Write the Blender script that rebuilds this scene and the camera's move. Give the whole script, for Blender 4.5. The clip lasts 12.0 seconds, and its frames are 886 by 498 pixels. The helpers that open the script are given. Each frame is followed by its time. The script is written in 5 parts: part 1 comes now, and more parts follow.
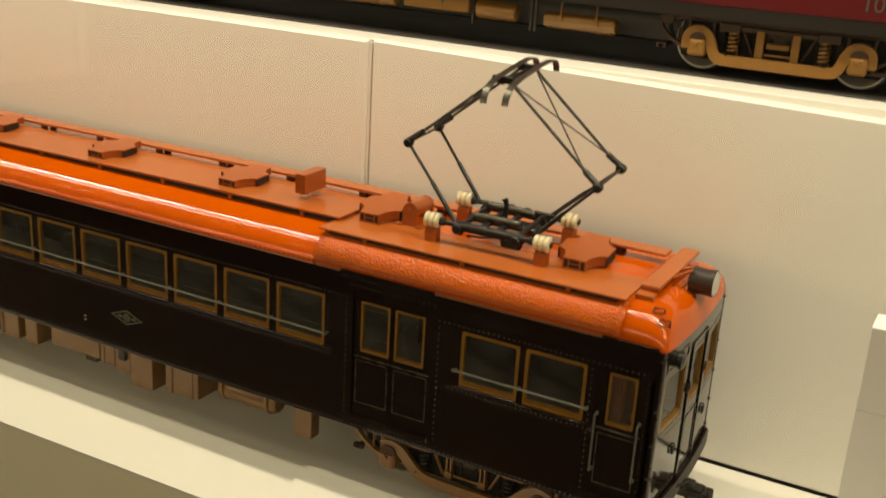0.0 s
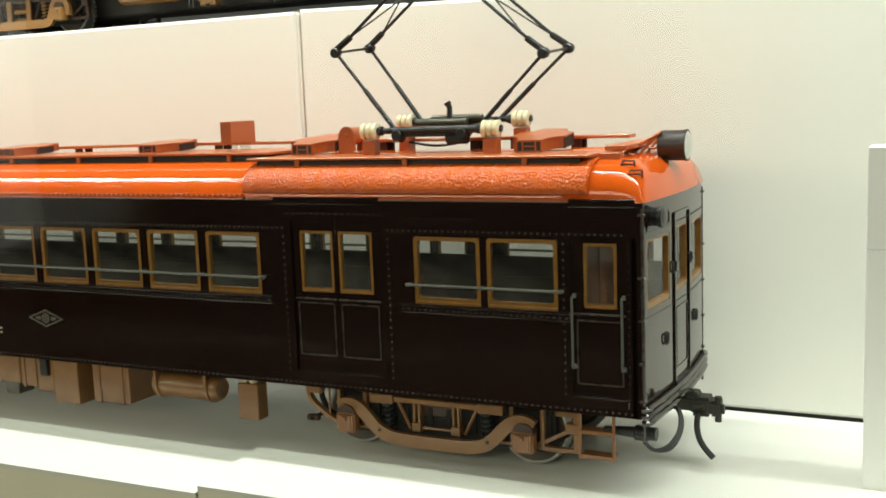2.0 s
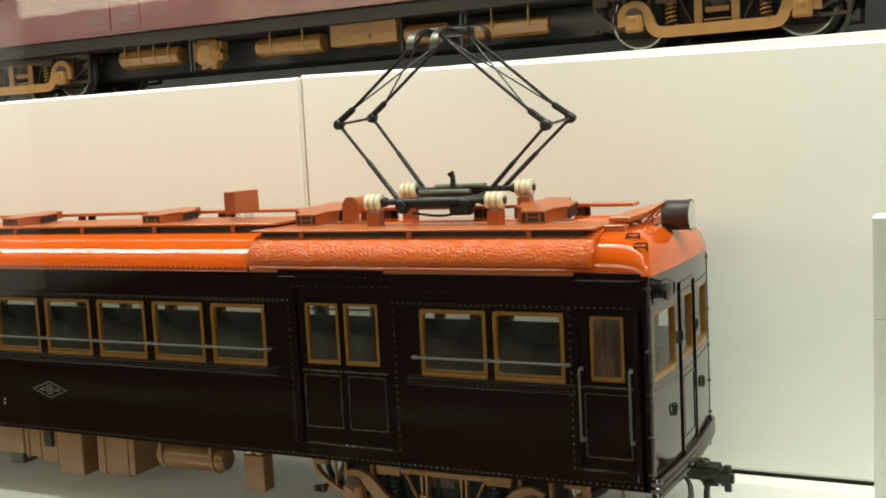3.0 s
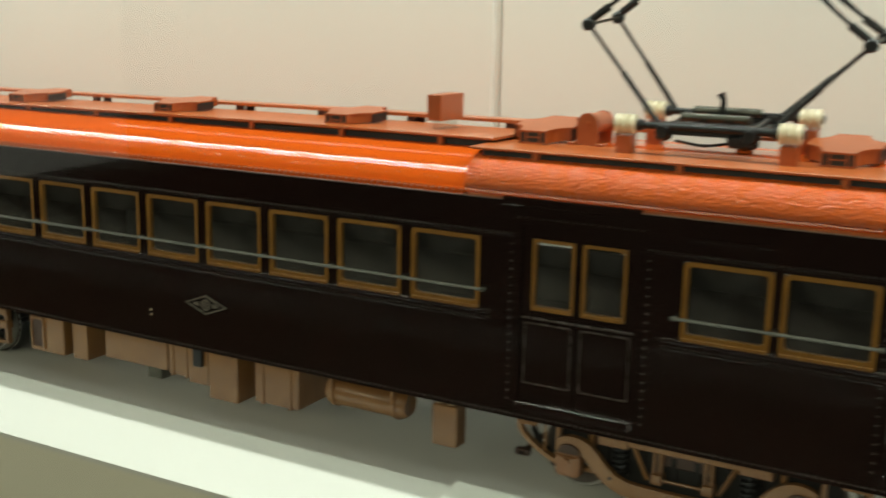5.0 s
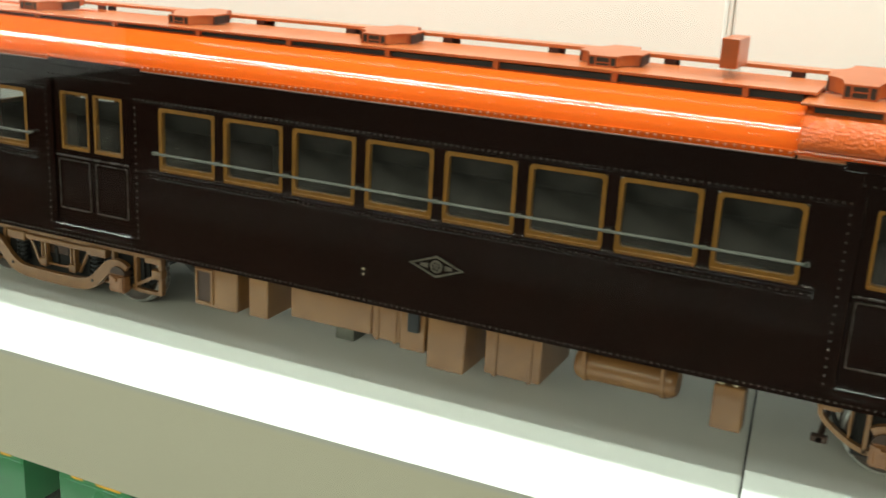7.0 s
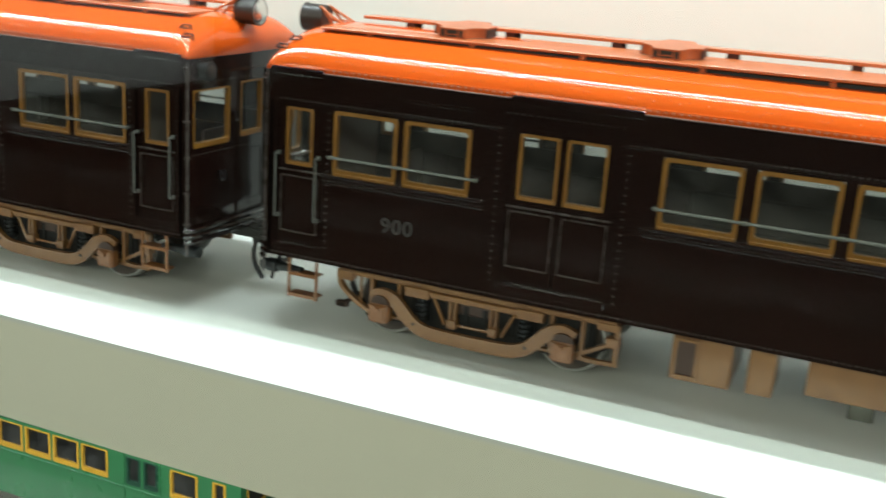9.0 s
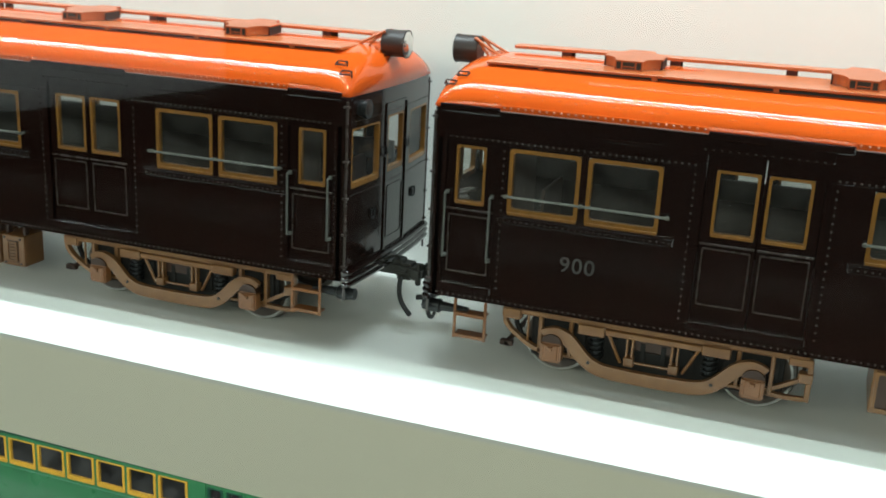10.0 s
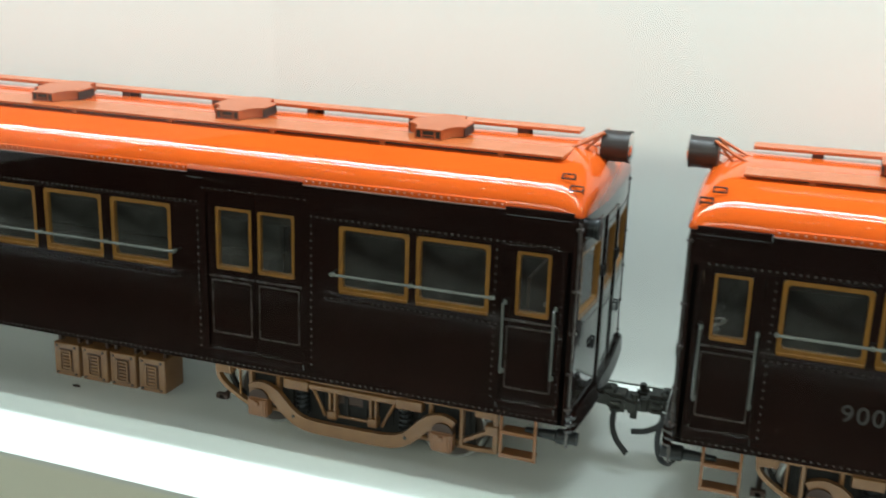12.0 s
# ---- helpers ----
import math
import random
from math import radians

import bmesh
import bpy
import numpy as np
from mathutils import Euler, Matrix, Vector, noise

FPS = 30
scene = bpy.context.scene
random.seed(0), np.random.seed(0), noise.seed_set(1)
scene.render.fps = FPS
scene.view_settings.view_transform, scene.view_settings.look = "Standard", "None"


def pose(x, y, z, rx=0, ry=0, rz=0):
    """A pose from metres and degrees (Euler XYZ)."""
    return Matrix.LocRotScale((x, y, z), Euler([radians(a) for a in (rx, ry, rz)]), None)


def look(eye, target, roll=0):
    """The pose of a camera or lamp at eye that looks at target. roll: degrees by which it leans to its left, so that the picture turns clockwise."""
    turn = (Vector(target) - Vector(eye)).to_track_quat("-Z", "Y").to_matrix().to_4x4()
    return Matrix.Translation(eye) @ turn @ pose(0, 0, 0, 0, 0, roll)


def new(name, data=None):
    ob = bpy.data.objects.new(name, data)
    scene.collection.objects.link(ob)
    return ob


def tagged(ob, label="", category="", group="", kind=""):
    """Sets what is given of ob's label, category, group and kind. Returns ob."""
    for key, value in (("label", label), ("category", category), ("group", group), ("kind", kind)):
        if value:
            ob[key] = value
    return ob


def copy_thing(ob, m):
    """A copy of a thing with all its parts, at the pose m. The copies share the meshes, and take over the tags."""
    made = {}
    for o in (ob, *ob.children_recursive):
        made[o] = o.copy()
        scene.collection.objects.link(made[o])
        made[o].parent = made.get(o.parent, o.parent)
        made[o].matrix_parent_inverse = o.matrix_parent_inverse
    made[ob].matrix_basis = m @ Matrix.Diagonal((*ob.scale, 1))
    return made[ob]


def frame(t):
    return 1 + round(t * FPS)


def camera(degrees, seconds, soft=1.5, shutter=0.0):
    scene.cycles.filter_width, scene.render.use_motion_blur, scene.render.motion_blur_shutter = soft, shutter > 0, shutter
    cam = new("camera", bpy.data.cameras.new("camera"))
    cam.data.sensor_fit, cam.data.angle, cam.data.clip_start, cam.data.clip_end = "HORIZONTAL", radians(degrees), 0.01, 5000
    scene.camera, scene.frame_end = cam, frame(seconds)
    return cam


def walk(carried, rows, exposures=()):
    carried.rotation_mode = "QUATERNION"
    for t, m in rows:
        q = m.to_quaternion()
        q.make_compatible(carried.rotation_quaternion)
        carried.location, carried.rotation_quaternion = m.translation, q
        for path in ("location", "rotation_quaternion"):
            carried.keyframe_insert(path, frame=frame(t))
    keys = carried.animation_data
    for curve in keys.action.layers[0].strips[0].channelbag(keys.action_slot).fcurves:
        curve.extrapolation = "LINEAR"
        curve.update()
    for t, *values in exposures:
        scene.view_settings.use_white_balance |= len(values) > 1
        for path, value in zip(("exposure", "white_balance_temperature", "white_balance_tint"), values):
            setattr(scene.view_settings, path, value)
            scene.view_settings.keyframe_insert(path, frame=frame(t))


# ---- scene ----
cam = camera(44.9, 12.0, soft=1.7, shutter=0.4)
PATH = [
    (0, (0.321, -1.131, 0.814), (-0.556, 0.545, 0.165), 3.5),
    (0.5, (0.293, -1.096, 0.576), (-0.568, 0.643, 0.091), 2.8),
    (1, (0.293, -1.068, 0.449), (-0.57, 0.686, 0.028), 1.2),
    (1.5, (0.3, -1.057, 0.444), (-0.574, 0.708, 0.096), -0.7),
    (2, (0.331, -1.054, 0.425), (-0.558, 0.716, 0.147), -2.2),
    (2.5, (0.345, -1.069, 0.463), (-0.546, 0.705, 0.22), -3.2),
    (2.7, (0.336, -1.062, 0.459), (-0.551, 0.718, 0.247), -3.1),
    (4.3, (0.28, -0.99, 0.543), (-0.661, 0.755, 0.276), -0.9),
    (4.5, (0.241, -0.957, 0.542), (-0.717, 0.77, 0.225), -0.7),
    (5, (0.039, -0.951, 0.485), (-0.913, 0.758, 0.069), 1.1),
    (5.5, (-0.131, -0.928, 0.491), (-1.055, 0.778, 0.003), 2.0),
    (6, (-0.172, -0.919, 0.478), (-1.074, 0.788, -0.045), 2.7),
    (6.5, (-0.235, -0.963, 0.481), (-1.103, 0.754, -0.067), 3.2),
    (6.7, (-0.277, -0.976, 0.494), (-1.119, 0.745, -0.078), 3.1),
    (8.3, (-0.713, -1.062, 0.491), (-1.464, 0.752, -0.091), 4.15),
    (8.5, (-0.786, -1.077, 0.497), (-1.523, 0.742, -0.103), 4.25),
    (9, (-0.985, -1.085, 0.476), (-1.709, 0.692, -0.087), 4.0),
    (9.5, (-1.138, -1.087, 0.482), (-1.825, 0.702, -0.091), 3.3),
    (10, (-1.242, -1.136, 0.51), (-1.886, 0.666, -0.071), 2.9),
    (10.5, (-1.28, -1.197, 0.525), (-1.852, 0.635, -0.037), 2.6),
    (11, (-1.365, -1.168, 0.534), (-1.934, 0.665, -0.029), 2.2),
    (11.5, (-1.48, -1.081, 0.557), (-2.078, 0.741, -0.01), 2.1),
    (12, (-1.558, -1.024, 0.578), (-2.195, 0.786, 0.013), 1.9),
]
walk(cam, [(t, look(eye, target, roll)) for t, eye, target, roll in PATH],
     [(0.0, -0.73, 9000, 13), (0.5, -0.42, 7900, 7), (1.0, -0.08, 6500, 3), (1.5, 0.02, 6200, 2), (2.7, -0.10, 6350, 3), (4.3, -0.38, 6750, 2), (5.0, -0.40, 6250, 0), (5.5, 0.04, 6100, 0), (6.5, 0.25, 5950, 0), (8.5, 0.27, 5600, 0), (9.0, 0.22, 5500, 0), (11.0, 0.10, 5300, 1), (12.0, 0.08, 5300, 1)])

# ---- light: tubes over the display case, added fill lamps, dim room ----
world = bpy.data.worlds.new("world")
scene.world = world
world.use_nodes = True
world.node_tree.nodes["Background"].inputs[0].default_value = (1.0, 0.93, 0.82, 1)
world.node_tree.nodes["Background"].inputs[1].default_value = 0.12


def tube_lamp(name, x, y, z, length, width, watts, aim, colour=(1.0, 0.93, 0.80)):
    data = bpy.data.lights.new(name, "AREA")
    data.shape, data.size, data.size_y, data.energy, data.color = "RECTANGLE", length, width, watts, colour
    ob = new(name, data)
    ob.matrix_world = look((x, y, z), (x, aim[0], aim[1]))
    return ob


tube_lamp("front_tube", -1.0, -0.060, 1.45, 6.6, 0.03, 34, (-0.05, 0.0), (0.98, 1.0, 0.84))
tube_lamp("rear_tube", -1.0, 0.122, 1.45, 6.6, 0.03, 71, (0.2, 0.0), (1.0, 0.985, 0.915))
tube_lamp("lower_tube", -2.2, 0.05, -0.16, 3.0, 0.05, 12, (0.6, -0.75), (1.0, 0.98, 0.9))
# Added lamp that lights only the mirrored panel across the room.
tube_lamp("mirrored_panel_fill", -4.7, -2.6, 1.5, 2.4, 0.04, 40, (-3.0, 0.2), (1.0, 0.98, 0.88))
# Added, unseen fill from the room side, to brighten fascia and gear.
tube_lamp("room_fill", -1.2, -3.4, 1.42, 6.5, 0.6, 70, (-0.3, 0.0), (1.0, 0.91, 0.66))


# ---- materials ----
def node_material(name, colour, rough=0.5, metal=0.0, coat=0.0, vary=0.15, scale=30.0, bump=0.0, bump_scale=200.0, rough_vary=0.1, second=None, ior=1.5, bump_detail=4):
    m = bpy.data.materials.new(name)
    m.use_nodes = True
    nt = m.node_tree
    b = nt.nodes["Principled BSDF"]
    tc = nt.nodes.new("ShaderNodeTexCoord")
    n1 = nt.nodes.new("ShaderNodeTexNoise")
    n1.inputs["Scale"].default_value, n1.inputs["Detail"].default_value = scale, 6
    nt.links.new(tc.outputs["Object"], n1.inputs["Vector"])
    n2 = nt.nodes.new("ShaderNodeTexNoise")
    n2.inputs["Scale"].default_value, n2.inputs["Detail"].default_value = scale * 0.12, 3
    nt.links.new(tc.outputs["Object"], n2.inputs["Vector"])
    add = nt.nodes.new("ShaderNodeMath")
    add.operation = "ADD"
    nt.links.new(n1.outputs["Fac"], add.inputs[0])
    nt.links.new(n2.outputs["Fac"], add.inputs[1])
    ramp = nt.nodes.new("ShaderNodeMapRange")
    ramp.inputs["From Min"].default_value, ramp.inputs["From Max"].default_value = 0.65, 1.35
    nt.links.new(add.outputs[0], ramp.inputs["Value"])
    mix = nt.nodes.new("ShaderNodeMix")
    mix.data_type = "RGBA"
    other = second or tuple(c * (1 - vary) for c in colour)
    mix.inputs["A"].default_value = (*[min(1, c * (1 + vary * 0.5)) for c in colour], 1)
    mix.inputs["B"].default_value = (*other, 1)
    nt.links.new(ramp.outputs[0], mix.inputs["Factor"])
    nt.links.new(mix.outputs["Result"], b.inputs["Base Color"])
    rr = nt.nodes.new("ShaderNodeMapRange")
    rr.inputs["To Min"].default_value, rr.inputs["To Max"].default_value = max(0.02, rough - rough_vary), min(1, rough + rough_vary)
    nt.links.new(n1.outputs["Fac"], rr.inputs["Value"])
    nt.links.new(rr.outputs[0], b.inputs["Roughness"])
    b.inputs["Metallic"].default_value = metal
    b.inputs["Coat Weight"].default_value = coat
    b.inputs["Coat Roughness"].default_value = 0.06
    b.inputs["IOR"].default_value = b.inputs["Coat IOR"].default_value = ior
    if bump:
        nb = nt.nodes.new("ShaderNodeTexNoise")
        nb.inputs["Scale"].default_value, nb.inputs["Detail"].default_value = bump_scale, bump_detail
        nt.links.new(tc.outputs["Object"], nb.inputs["Vector"])
        bp = nt.nodes.new("ShaderNodeBump")
        bp.inputs["Strength"].default_value, bp.inputs["Distance"].default_value = min(1, bump), 0.001 * max(1, bump)
        nt.links.new(nb.outputs["Fac"], bp.inputs["Height"])
        nt.links.new(bp.outputs["Normal"], b.inputs["Normal"])
    return m


def glass_material(name, tint, haze=0.0):
    m = bpy.data.materials.new(name)
    m.use_nodes = True
    nt = m.node_tree
    out = nt.nodes["Material Output"]
    nt.nodes.remove(nt.nodes["Principled BSDF"])
    tr = nt.nodes.new("ShaderNodeBsdfTransparent")
    tr.inputs[0].default_value = (*tint, 1)
    gl = nt.nodes.new("ShaderNodeBsdfGlossy")
    gl.inputs["Roughness"].default_value = 0.03
    lw = nt.nodes.new("ShaderNodeLayerWeight")
    pw = nt.nodes.new("ShaderNodeMath")
    pw.operation, pw.inputs[1].default_value = "POWER", 5
    nt.links.new(lw.outputs["Facing"], pw.inputs[0])
    fr = nt.nodes.new("ShaderNodeMapRange")
    fr.inputs["To Min"].default_value = 0.04
    nt.links.new(pw.outputs[0], fr.inputs["Value"])
    mx = nt.nodes.new("ShaderNodeMixShader")
    nt.links.new(fr.outputs[0], mx.inputs[0])
    nt.links.new(tr.outputs[0], mx.inputs[1])
    nt.links.new(gl.outputs[0], mx.inputs[2])
    last = mx
    # Pale diffuse film standing in for reflected haze and smudges on the panes.
    if haze:
        tc = nt.nodes.new("ShaderNodeTexCoord")
        nz = nt.nodes.new("ShaderNodeTexNoise")
        nz.inputs["Scale"].default_value, nz.inputs["Detail"].default_value = 22, 5
        nt.links.new(tc.outputs["Object"], nz.inputs["Vector"])
        dr = nt.nodes.new("ShaderNodeMapRange")
        dr.inputs["From Min"].default_value, dr.inputs["From Max"].default_value = 0.36, 0.68
        dr.inputs["To Min"].default_value, dr.inputs["To Max"].default_value = haze * 0.15, haze
        nt.links.new(nz.outputs["Fac"], dr.inputs["Value"])
        df = nt.nodes.new("ShaderNodeBsdfDiffuse")
        df.inputs[0].default_value = (0.57, 0.55, 0.51, 1)
        last = nt.nodes.new("ShaderNodeMixShader")
        nt.links.new(dr.outputs[0], last.inputs[0])
        nt.links.new(mx.outputs[0], last.inputs[1])
        nt.links.new(df.outputs[0], last.inputs[2])
    nt.links.new(last.outputs[0], out.inputs["Surface"])
    return m


M = {
    # Paler than the body: the glints on the rivet heads are in the colour.
    "rivet": node_material("glint_dark_rivet", (0.050, 0.040, 0.034), 0.3, coat=0.5, vary=0.3, scale=90),
    "facedark": node_material("dark_wheel_face", (0.05, 0.035, 0.025), 0.5, vary=0.3, scale=60),
    "white": node_material("white_laminate", (0.79, 0.785, 0.74), 0.42, vary=0.03, scale=4),
    "shelf": node_material("white_shelf_board", (0.78, 0.78, 0.72), 0.38, vary=0.04, scale=6),
    "fascia": node_material("cream_fascia_board", (0.86, 0.83, 0.665), 0.45, vary=0.03, scale=5),
    # Maroon lightened to hold the edge highlights of mouldings and corner pipes.
    "moulding": node_material("maroon_edge_glint", (0.050, 0.037, 0.031), 0.28, coat=0.5, vary=0.3, scale=80),
    # Pale because the light caught on the roof rim is put into the colour.
    "drip": node_material("pale_edge_glint", (0.24, 0.15, 0.11), 0.32, coat=0.3, vary=0.25, scale=70),
    # A paler orange than the roof enamel.
    "roofrivet": node_material("pale_orange_rivet", (0.60, 0.17, 0.06), 0.3, coat=0.4, vary=0.2, scale=90),
    # Near-black: the shade inside the bogies is put into this colour.
    "bogie_dark": node_material("black_bogie_shade", (0.007, 0.006, 0.005), 0.85, vary=0.4, scale=60),
    "card": node_material("white_card", (0.88, 0.88, 0.88), 0.6, vary=0.02, scale=8),
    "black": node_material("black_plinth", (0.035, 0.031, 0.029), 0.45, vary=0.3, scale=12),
    "room": node_material("grey_wall_paint", (0.075, 0.068, 0.058), 0.8, vary=0.2, scale=2),
    "carpet": node_material("grey_carpet", (0.034, 0.029, 0.024), 0.95, vary=0.3, scale=40),
    "body": node_material("dark_maroon_enamel", (0.0115, 0.0040, 0.0028), 0.10, coat=0.25, vary=0.25, scale=25, rough_vary=0.03, ior=1.54),
    "roof": node_material("orange_red_enamel", (0.62, 0.094, 0.007), 0.075, coat=0.15, vary=0.10, scale=14, rough_vary=0.025, ior=1.44),
    "canvas": node_material("orange_red_canvas", (0.62, 0.108, 0.009), 0.28, coat=0.0, vary=0.12, scale=40, bump=2.2, bump_scale=330, rough_vary=0.06, ior=1.42, bump_detail=1),
    "deck": node_material("brick_red_enamel", (0.46, 0.112, 0.022), 0.36, coat=0.22, vary=0.12, scale=30),
    "vent": node_material("brick_red_casting", (0.40, 0.088, 0.016), 0.36, coat=0.18, vary=0.15, scale=50, bump=0.1),
    # Deck red darkened to stand in for shade on side grilles and brackets.
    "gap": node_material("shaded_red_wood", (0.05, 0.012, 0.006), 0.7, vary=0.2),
    "ochre": node_material("varnished_ochre_wood", (0.25, 0.115, 0.014), 0.35, coat=0.3, vary=0.3, scale=60),
    "wood": node_material("brown_cab_wood", (0.34, 0.11, 0.03), 0.4, coat=0.2, vary=0.35, scale=40),
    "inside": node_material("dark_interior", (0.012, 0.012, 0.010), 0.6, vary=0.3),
    "tan": node_material("tan_brown_enamel", (0.228, 0.113, 0.034), 0.36, coat=0.2, vary=0.18, scale=40, bump=0.08, second=(0.160, 0.071, 0.020)),
    "boxbrown": node_material("rusty_brown_enamel", (0.215, 0.088, 0.024), 0.36, coat=0.2, vary=0.2, scale=50, bump=0.1),
    "darkiron": node_material("dark_oily_iron", (0.036, 0.034, 0.028), 0.42, vary=0.4, scale=70, metal=0.4, bump=0.2),
    # Tan darkened: shade put into the colour of inner and under-floor parts.
    "tandark": node_material("dark_shaded_brown", (0.045, 0.02, 0.01), 0.5, vary=0.25, scale=40, bump=0.1),
    "steel": node_material("bright_wheel_steel", (0.40, 0.40, 0.38), 0.42, metal=0.9, vary=0.2, scale=60),
    "rail": node_material("grey_metal_bar", (0.15, 0.152, 0.135), 0.42, metal=0.5, vary=0.2, scale=60),
    "blackm": node_material("black_metal", (0.016, 0.017, 0.018), 0.35, vary=0.3, scale=60, metal=0.3),
    "gunmetal": node_material("worn_gunmetal", (0.12, 0.12, 0.10), 0.35, vary=0.35, scale=80, metal=0.8),
    "rubber": node_material("black_rubber", (0.015, 0.014, 0.013), 0.55, vary=0.2),
    "porcelain": node_material("cream_porcelain", (0.74, 0.66, 0.46), 0.25, coat=0.4, vary=0.08, scale=50),
    "lampcase": node_material("dark_brown_lamp_case", (0.024, 0.015, 0.012), 0.45, coat=0.08, vary=0.2),
    "lens": node_material("clear_lamp_lens", (0.80, 0.80, 0.77), 0.12, metal=0.9, coat=0.8, vary=0.25, scale=120),
    "pale": node_material("pale_lettering", (0.062, 0.058, 0.054), 0.4, vary=0.1),
    "bronze": node_material("dull_emblem_metal", (0.17, 0.15, 0.12), 0.4, metal=0.5, vary=0.4, scale=150, bump=0.5, bump_scale=400),
    "maroon": node_material("red_maroon_enamel", (0.11, 0.010, 0.012), 0.22, coat=0.5, vary=0.15, scale=25, rough_vary=0.05),
    "gold": node_material("ochre_bogie_enamel", (0.26, 0.12, 0.028), 0.38, coat=0.2, vary=0.18, scale=40),
    "green": node_material("mid_green_enamel", (0.045, 0.165, 0.06), 0.3, coat=0.4, vary=0.15, scale=20),
    "darkgreen": node_material("dark_green_enamel", (0.015, 0.055, 0.03), 0.3, coat=0.4, vary=0.15, scale=20),
    "yellow": node_material("yellow_window_wood", (0.55, 0.30, 0.02), 0.35, coat=0.3, vary=0.15, scale=60),
    "glass": glass_material("window_glass", (0.92, 0.92, 0.90), 0.050),
    "case_glass": glass_material("case_glass", (0.985, 0.99, 0.985)),
}


# ---- mesh helpers ----
def part(name, bm, mat, parent=None, label="", smooth=False):
    me = bpy.data.meshes.new(name)
    bmesh.ops.recalc_face_normals(bm, faces=bm.faces)
    bm.to_mesh(me)
    bm.free()
    me.materials.append(M[mat])
    if smooth:
        me.polygons.foreach_set("use_smooth", [True] * len(me.polygons))
        me.set_sharp_from_angle(angle=radians(75 if name == "rivets" else 40))
    ob = new(name, me)
    if parent:
        ob.parent = parent
    return tagged(ob, label)


def box(bm, x0, x1, y0, y1, z0, z1, bevel=0.0008, seg=1):
    vs = [bm.verts.new((x, y, z)) for x in (x0, x1) for y in (y0, y1) for z in (z0, z1)]
    fs = [bm.faces.new([vs[i] for i in q]) for q in ((0, 1, 3, 2), (4, 6, 7, 5), (0, 4, 5, 1), (2, 3, 7, 6), (0, 2, 6, 4), (1, 5, 7, 3))]
    if bevel:
        es = list({e for f in fs for e in f.edges})
        bmesh.ops.bevel(bm, geom=es, offset=bevel, segments=seg, affect="EDGES")
    return bm


def rod(bm, pts, r, seg=8, close=True):
    """A round bar along the points."""
    pts = [Vector(p) for p in pts]
    rings = []
    side = None
    for i, p in enumerate(pts):
        d = (pts[min(i + 1, len(pts) - 1)] - pts[max(i - 1, 0)]).normalized()
        if side is None:
            side = d.orthogonal().normalized()
        side = (side - d * side.dot(d)).normalized()
        up = d.cross(side)
        rings.append([bm.verts.new(p + r * (math.cos(a) * side + math.sin(a) * up)) for a in (2 * math.pi * k / seg for k in range(seg))])
    for a, b in zip(rings, rings[1:]):
        for k in range(seg):
            bm.faces.new((a[k], a[(k + 1) % seg], b[(k + 1) % seg], b[k]))
    if close:
        bm.faces.new(rings[0][::-1])
        bm.faces.new(rings[-1])
    return bm


def lathe(bm, centre, axis, profile, seg=20, ring=False):
    """Rings of (distance along the axis, radius)."""
    axis = Vector(axis).normalized()
    s = axis.orthogonal().normalized()
    u = axis.cross(s)
    c = Vector(centre)
    rings = [[bm.verts.new(c + axis * d + r * (math.cos(a) * s + math.sin(a) * u)) for a in (2 * math.pi * k / seg for k in range(seg))] for d, r in profile]
    for a, b in zip(rings, rings[1:]):
        for k in range(seg):
            bm.faces.new((a[k], a[(k + 1) % seg], b[(k + 1) % seg], b[k]))
    if ring:
        for k in range(seg):
            bm.faces.new((rings[-1][k], rings[-1][(k + 1) % seg], rings[0][(k + 1) % seg], rings[0][k]))
    else:
        bm.faces.new(rings[0][::-1])
        bm.faces.new(rings[-1])
    return bm


def slab(bm, outline, y0, y1, bevel=0.0):
    """An outline in x and z, made thick in y."""
    a = [bm.verts.new((x, y0, z)) for x, z in outline]
    b = [bm.verts.new((x, y1, z)) for x, z in outline]
    n = len(outline)
    fs = [bm.faces.new(a), bm.faces.new(b[::-1])]
    for k in range(n):
        fs.append(bm.faces.new((a[k], b[k], b[(k + 1) % n], a[(k + 1) % n])))
    if bevel:
        bmesh.ops.bevel(bm, geom=list({e for f in fs[:2] for e in f.edges}), offset=bevel, segments=1, affect="EDGES")
    return bm


def plate(bm, outline, z0, z1):
    """An outline in x and y, made thick in z."""
    a = [bm.verts.new((x, y, z0)) for x, y in outline]
    b = [bm.verts.new((x, y, z1)) for x, y in outline]
    n = len(outline)
    bm.faces.new(a[::-1]), bm.faces.new(b)
    for k in range(n):
        bm.faces.new((a[k], a[(k + 1) % n], b[(k + 1) % n], b[k]))
    return bm


def rounded(x0, x1, z0, z1, r, seg=3):
    out = []
    for cx, cz, a0 in ((x1 - r, z1 - r, 0), (x0 + r, z1 - r, 90), (x0 + r, z0 + r, 180), (x1 - r, z0 + r, 270)):
        for k in range(seg + 1):
            a = radians(a0 + 90 * k / seg)
            out.append((cx + r * math.cos(a), cz + r * math.sin(a)))
    return out


def ring_frame(bm, outer, inner, y0, y1, place=None):
    """A flat frame between two outlines of as many points each, thick in y; place maps its points."""
    n = len(outer)
    place = place or (lambda x, y, z: (x, y, z))
    vs = [[bm.verts.new(place(x, y, z)) for x, z in o] for o, y in ((outer, y0), (inner, y0), (inner, y1), (outer, y1))]
    for a, b in ((0, 1), (1, 2), (2, 3), (3, 0)):
        for k in range(n):
            bm.faces.new((vs[a][k], vs[a][(k + 1) % n], vs[b][(k + 1) % n], vs[b][k]))
    return bm


